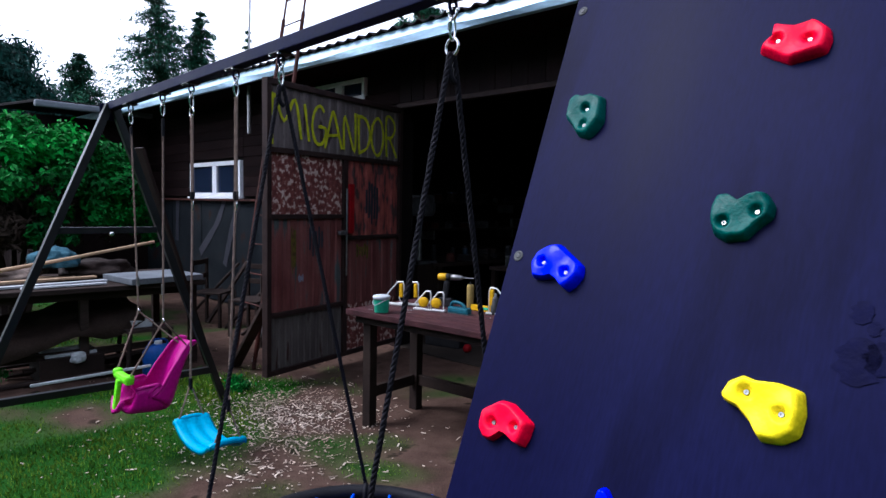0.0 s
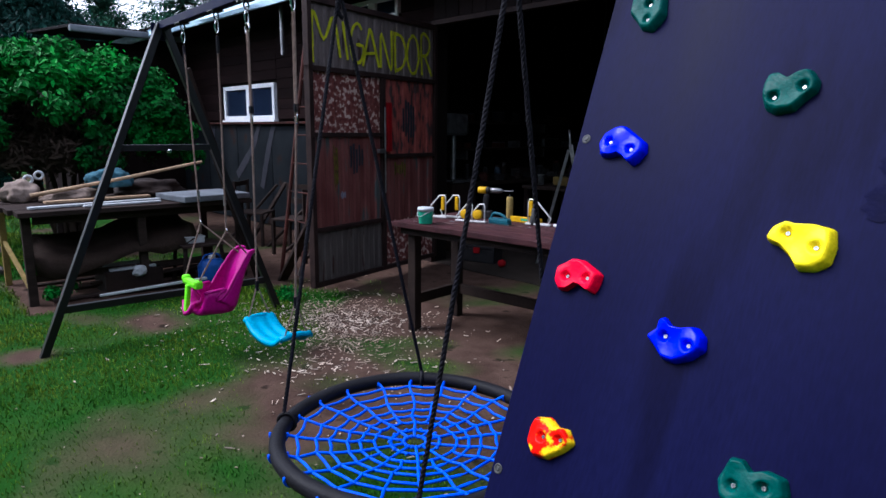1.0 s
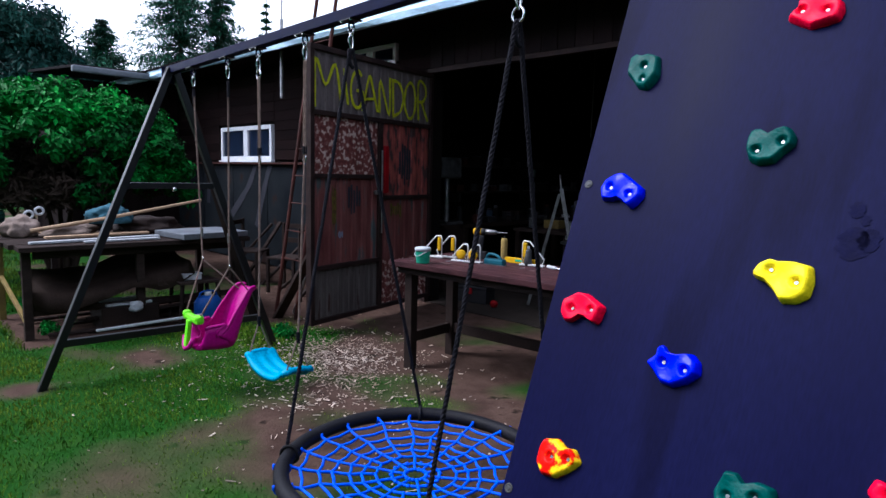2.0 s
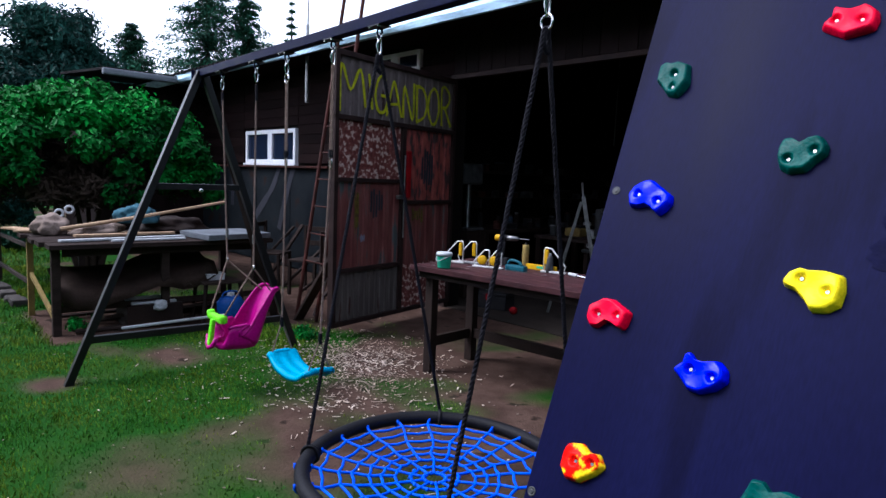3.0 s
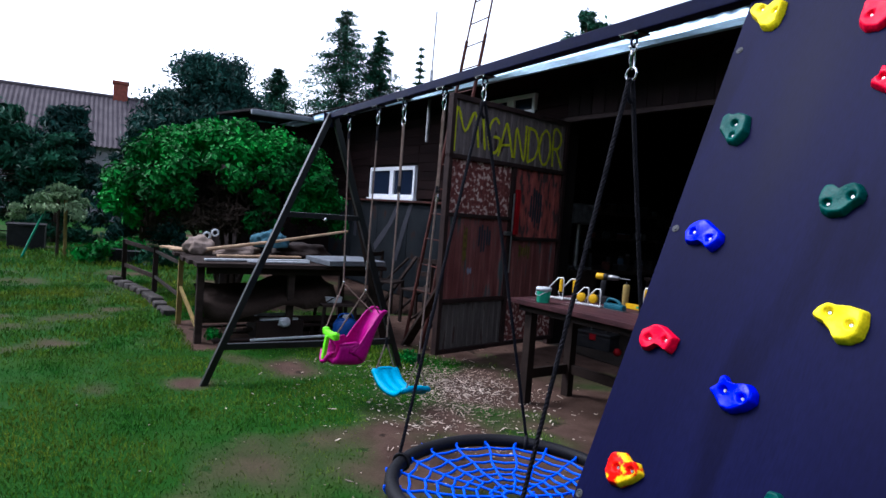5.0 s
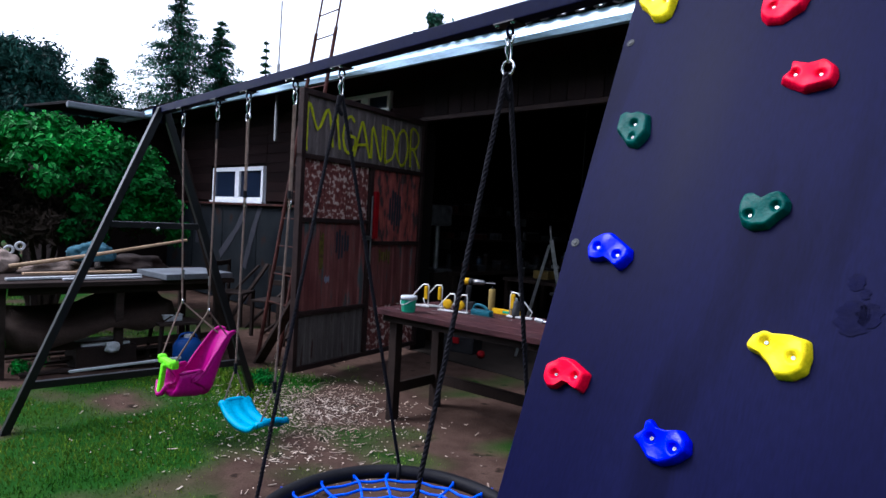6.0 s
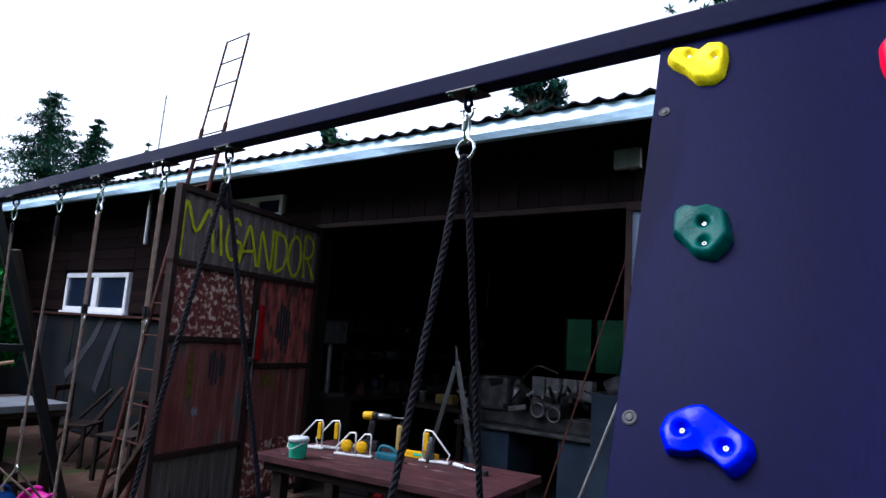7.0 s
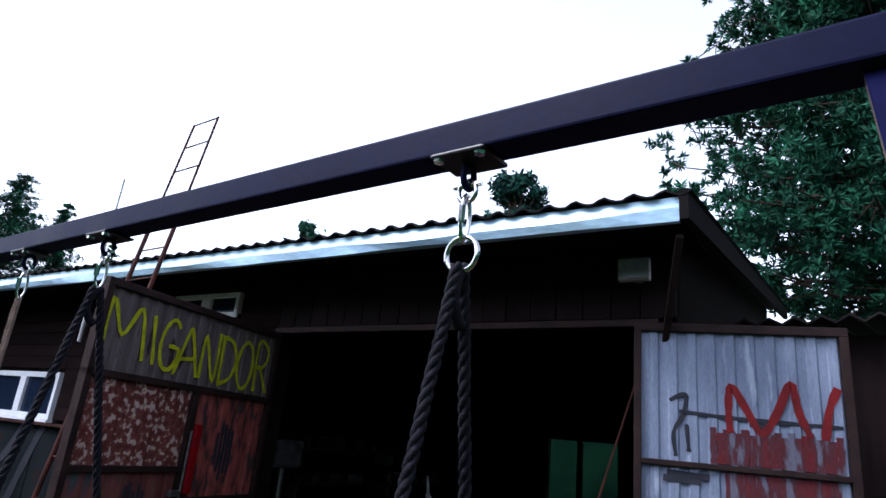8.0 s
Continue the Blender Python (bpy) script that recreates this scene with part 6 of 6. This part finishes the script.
def tufted_pine(x, y, low, h, spread, seed, label, boughs=130):
    """A tall pine: bare lower trunk, rising boughs that fork into twigs, each twig ending in a burst of needles."""
    t = thing("pine_tree", pose(x, y, 0), label, "tree")
    rng = np.random.default_rng(seed)
    part("trunk", tube([(0, 0, -0.1), (0.1, 0.05, h * 0.5), (0, 0, h * 0.96)], 0.017 * h, 9, None, False, [1, 0.7, 0.12]), BARK, t, smooth=True)
    limbs, tufts = bmesh.new(), []
    for i in range(boughs):
        f = (i + rng.uniform(0, 1)) / boughs
        z = low + (h - low) * f
        reach = spread * (1.05 - 0.62 * f ** 1.8) * rng.uniform(0.45, 1.08)
        a = i * 2.4 + rng.uniform(-0.4, 0.4)
        out = np.array((math.cos(a), math.sin(a), 0.0))
        tip = out * reach + np.array((0, 0, z + reach * rng.uniform(-0.08, 0.22)))
        tube([(0, 0, z), tuple(out * reach * 0.5 + np.array((0, 0, z - 0.04 * reach))), tuple(tip)], 0.05, 5, limbs, False, [1, 0.6, 0.2])
        for k in range(int(9 + 13 * reach / spread)):
            u = rng.uniform(0.3, 1.02)
            p = np.array((0, 0, z)) * (1 - u) + tip * u
            q = p + rng.normal(0, 1, 3) * np.array((0.34, 0.34, 0.17)) * (0.5 + reach / spread)
            if k % 3 == 0:
                tube([tuple(p), tuple(q)], 0.012, 4, limbs)
            for _ in range(3):
                tufts.append(q + rng.normal(0, 0.12, 3))
    c = np.array(tufts)
    n = 26
    p = np.repeat(c, n, 0)
    d = rng.normal(size=p.shape) + np.array((0, 0, 0.35))
    d /= np.linalg.norm(d, axis=1)[:, None]
    s = rng.uniform(0.10, 0.20, (len(p), 1))
    side = np.cross(d, rng.normal(size=p.shape))
    side /= np.linalg.norm(side, axis=1)[:, None] + 1e-9
    v, fc = quads(p, p + d * s * 0.5 + side * 0.021, p + d * s, p + d * s * 0.5 - side * 0.021)
    ob = from_arrays("crown", v, fc, LEAF_SPRUCE)
    ob.parent = t
    tagged(part("limb_whorl", limbs, BARK, t), kind="stuff")
    return t


broad_pine(-16.0, 0.9, 4.9, 2.2, 21, LEAF_PINE, "dense blue-green garden pine behind the shrub", 190, 75000, 0.06, 0.10)
broad_pine(-15.0, -0.7, 3.3, 1.1, 22, LEAF_PINE, "low dark cypress at the garden edge", 70, 20000, 0.08, 0.05)
broad_pine(-17.0, -2.6, 2.7, 0.8, 23, LEAF_SPRUCE, "small dark green garden tree", 50, 12000, 0.08, 0.1)
broad_pine(-17.5, 2.2, 4.1, 1.4, 24, LEAF_PINE, "blue-green garden pine beside the shed", 70, 20000, 0.09, 0.12)
broad_pine(-20.0, -2.6, 3.6, 1.3, 26, LEAF_PINE, "dark garden tree before the far house", 70, 22000, 0.08, 0.08)
broad_pine(-18.0, -4.0, 3.3, 1.8, 25, LEAF_SPRUCE, "dark low hedge tree by the far house", 60, 14000, 0.09, 0.05)
conifer(-22.0, 6.6, 9.1, 3.9, 31, LEAF_SPRUCE, "tall dark spruce behind the workshop")
conifer(-22.0, 8.1, 8.6, 2.4, 32, LEAF_SPRUCE, "slender dark spruce behind the workshop")
conifer(-22.5, 4.2, 6.5, 3.0, 33, LEAF_SPRUCE, "dark spruce behind the workshop")
conifer(-23.0, 10.4, 8.7, 0.7, 34, LEAF_SPRUCE, "thin far spruce tip behind the roof", 26, 500)
broad_pine(-22.0, 18.8, 11.6, 1.7, 35, LEAF_SPRUCE, "far pine behind the workshop roof", 50, 9000, 0.13, 0.5)
tufted_pine(0.9, 12.0, 4.4, 14.5, 3.7, 41, "tall dark pine beyond the low sheds", 170)
tufted_pine(4.6, 14.0, 3.8, 12.5, 3.0, 42, "dark pine beside the taller one", 110)
broad_pine(-13.5, 24.0, 14.6, 2.4, 43, LEAF_PINE, "far pine seen above the roof", 50, 10000, 0.18, 0.55)
broad_pine(-24.0, 22.0, 11.8, 2.0, 44, LEAF_PINE, "far pine seen above the roof", 34, 6000, 0.18, 0.55)


def garden():
    f = thing("garden_fence", pose(-8.14, -0.92, 0), "low dark wooden fence with pale top rail", "fence")
    for x, y in ((0, 0), (-1.25, -0.35), (0.15, 0.9)):
        part("post", box((x - 0.035, y - 0.035, -0.05), (x + 0.035, y + 0.035, 0.68), 0.006), DARK_WOOD, f)
    for z in (0.62, 0.25):
        part("rail", bar((0, 0, z), (-1.25, -0.35, z + 0.03), 0.03, 0.06), OLD_WOOD, f)
        part("rail", bar((0, 0, z), (2.2, 0.08, z + 0.06), 0.03, 0.04), DARK_WOOD, f)
    kb = thing("stone_edging", pose(-8.0, -0.98, 0), "row of rough grey edging stones", "edging")
    rng = random.Random(2)
    pts = [(-1.5, -0.45), (0.05, -0.05), (1.7, 0.10)]
    for (x0, y0), (x1, y1) in zip(pts, pts[1:]):
        n = 6
        for i in range(n):
            a = (i + 0.5) / n
            bm = box((-0.12, -0.08, -0.04), (0.12, 0.08, rng.uniform(0.05, 0.10)), 0.03)
            ob = part("stone", bm, STONE, kb)
            ob.matrix_local = pose(x0 + (x1 - x0) * a, y0 + (y1 - y0) * a, 0, 0, 0, math.degrees(math.atan2(y1 - y0, x1 - x0)) + rng.uniform(-8, 8))
    w = thing("young_willow", pose(-13.3, -2.35, 0), "small pale-leaved weeping tree tied to a stake", "tree")
    part("trunk", tube([(0, 0, -0.05), (0.02, 0, 1.3)], 0.03, 7), BARK, w)
    part("stake", tube([(0.0, 0.14, -0.05), (0.0, 0.12, 1.25)], 0.035, 7), YELLOW_POST, w)
    rngn = np.random.default_rng(51)
    cs = [(0.55 * r * math.cos(a), 0.75 * r * math.sin(a), 1.35 - 0.45 * r * r + 0.1 * math.cos(5 * a), 0.16, 0.16, 0.08) for r, a in zip(rngn.uniform(0.1, 1, 26), rngn.uniform(0, 6.28, 26))]
    crown_part("crown", w, cs, 2600, 0.05, 52, LEAF_PALE, droop=0.8, long=2.4)
    solid("garden_hose", tube(smooth_line([(-12.6, -2.9, 0.02), (-12.8, -2.75, 0.45), (-13.0, -2.55, 0.95), (-13.15, -2.45, 1.05)], 5), 0.022, 6), HOSE, "green garden hose hanging to the ground", "hose", smooth=True)
    for x, y, c, lab in ((-12.2, -1.75, LEAF_BUSH, "low bright green leafy plant"), (-12.9, -1.1, LEAF_BUSH, "low green leafy plant by the path"), (-11.6, -0.6, LEAF_SPRUCE, "low dark green plant"), (-6.1, -0.55, LEAF_BUSH, "tall weeds by the table leg"), (-4.9, -0.55, LEAF_BUSH, "weeds beneath the table"), (-3.6, 1.0, LEAF_BUSH, "weeds at the foot of the gate")):
        small = x > -7
        p = thing("leafy_plant", pose(x, y, 0), lab, "plant", "garden plants")
        k = 0.10 if small else 0.28
        cs = [(k * rng.uniform(-1, 1), k * rng.uniform(-1, 1), k * rng.uniform(0.3, 1.2), k * 0.6, k * 0.6, k * 0.5) for _ in range(9)]
        crown_part("leaves", p, cs, 350 if small else 900, 0.025 if small else 0.06, int(abs(x) * 10), c)
        part("stalk", tube([(0, 0, -0.03), (0.01, 0, k)], 0.008, 5), BARK, p)
    for x, y in ((-12.4, -1.3), (-12.7, -1.6), (-12.1, -1.0)):
        p = thing("plant_pot", pose(x, y, 0), "dark plant pot in the garden", "pot", "plant pots")
        part("pot", lathe([(0.11, 0), (0.15, 0.24), (0.16, 0.26), (0.13, 0.25)], 14), TOOL_BLACK, p)
        part("soil", lathe([(0.13, 0.22), (0.02, 0.235)], 12), BARK, p)
    bx = thing("black_box", pose(-15.0, -3.0, 0), "black garden box on the lawn", "box")
    part("body", box((-0.3, -0.35, 0), (0.3, 0.35, 0.5), 0.02), TOOL_BLACK, bx)
    part("lid", box((-0.32, -0.37, 0.501), (0.32, 0.37, 0.55), 0.01), TOOL_BLACK, bx)


garden()


def neighbours():
    h = thing("neighbour_house", pose(-28.5, -5.0, 0), "neighbouring house with a grey corrugated roof and brick chimney", "house")
    part("wall", box((-6, -8, 0), (0, 7.5, 3.2)), PLASTER, h)
    bm = bmesh.new()
    for sx in (1, -1):
        rows = []
        for i in range(172):
            y, z = -8.4 + i * 0.0935, 0.05 * (i % 2)
            rows.append((bm.verts.new((-3 + sx * 3.5, y, 3.1 + z)), bm.verts.new((-3, y, 5.62 + z))))
        for p, q in zip(rows, rows[1:]):
            bm.faces.new((p[0], q[0], q[1], p[1]))
    roof = part("roof", bm, TILE_ROOF, h)
    part("ridge", tube([(-3, -8.4, 5.66), (-3, 7.7, 5.66)], 0.09, 8), TILE_ROOF, h)
    chimney = part("chimney", box((-3.25, 3.9, 5.2), (-2.8, 4.5, 6.25), 0.01), BRICK, h, "orange brick chimney")
    part("chimney_cap", box((-3.3, 3.85, 6.255), (-2.75, 4.55, 6.4), 0.02), BRICK, chimney)
    part("window", box((0.0, 1.2, 1.2), (0.05, 2.4, 2.5), 0.01), WHITE_PVC, h)
    # low shed beyond the right-hand gate leaf
    s = thing("low_shed", pose(1.2, 5.2, 0, 0, 0, -6), "dark low shed with a corrugated roof edge", "shed")
    part("wall", box((-1.9, 0.2, 0), (4.5, 3.0, 3.0)), BARN_V, s)
    bm = bmesh.new()
    lo, hi = [], []
    for i in range(140):
        x = -2.1 + i * 0.05
        z = 3.10 + 0.03 * math.sin(x * math.tau / 0.2)
        lo.append((bm.verts.new((x, -0.1, z)), bm.verts.new((x, -0.1, z - 0.02))))
        hi.append((bm.verts.new((x, 3.3, z + 0.3)), bm.verts.new((x, 3.3, z + 0.28))))
    for i in range(139):
        bm.faces.new((lo[i][0], lo[i + 1][0], hi[i + 1][0], hi[i][0]))
        bm.faces.new((lo[i][1], hi[i][1], hi[i + 1][1], lo[i + 1][1]))
        bm.faces.new((lo[i][1], lo[i + 1][1], lo[i + 1][0], lo[i][0]))
    part("roof", bm, ROOFING, s)
    # greenery beyond the back window
    g = box((-3.0, 0, 0), (3.5, 0.6, 2.6), 0.2)
    solid("back_hedge", g, LEAF_SPRUCE, "green hedge behind the workshop", "hedge", m=HOUSE @ pose(0.5, 8.5, 0))
    # unseen hedges added around the camera, to close the garden and block sky light
    for name, a, b in (("sky_blocker_south", (-14, -9.5, 0), (9, -8.3, 5.5)), ("sky_blocker_east", (7.5, -8.2, 0), (8.7, 9, 5.5))):
        solid(name, box(a, b, 0.3), LEAF_SPRUCE, "unseen hedge block added to close the garden and cut sky light", "hedge", kind="structure")


neighbours()
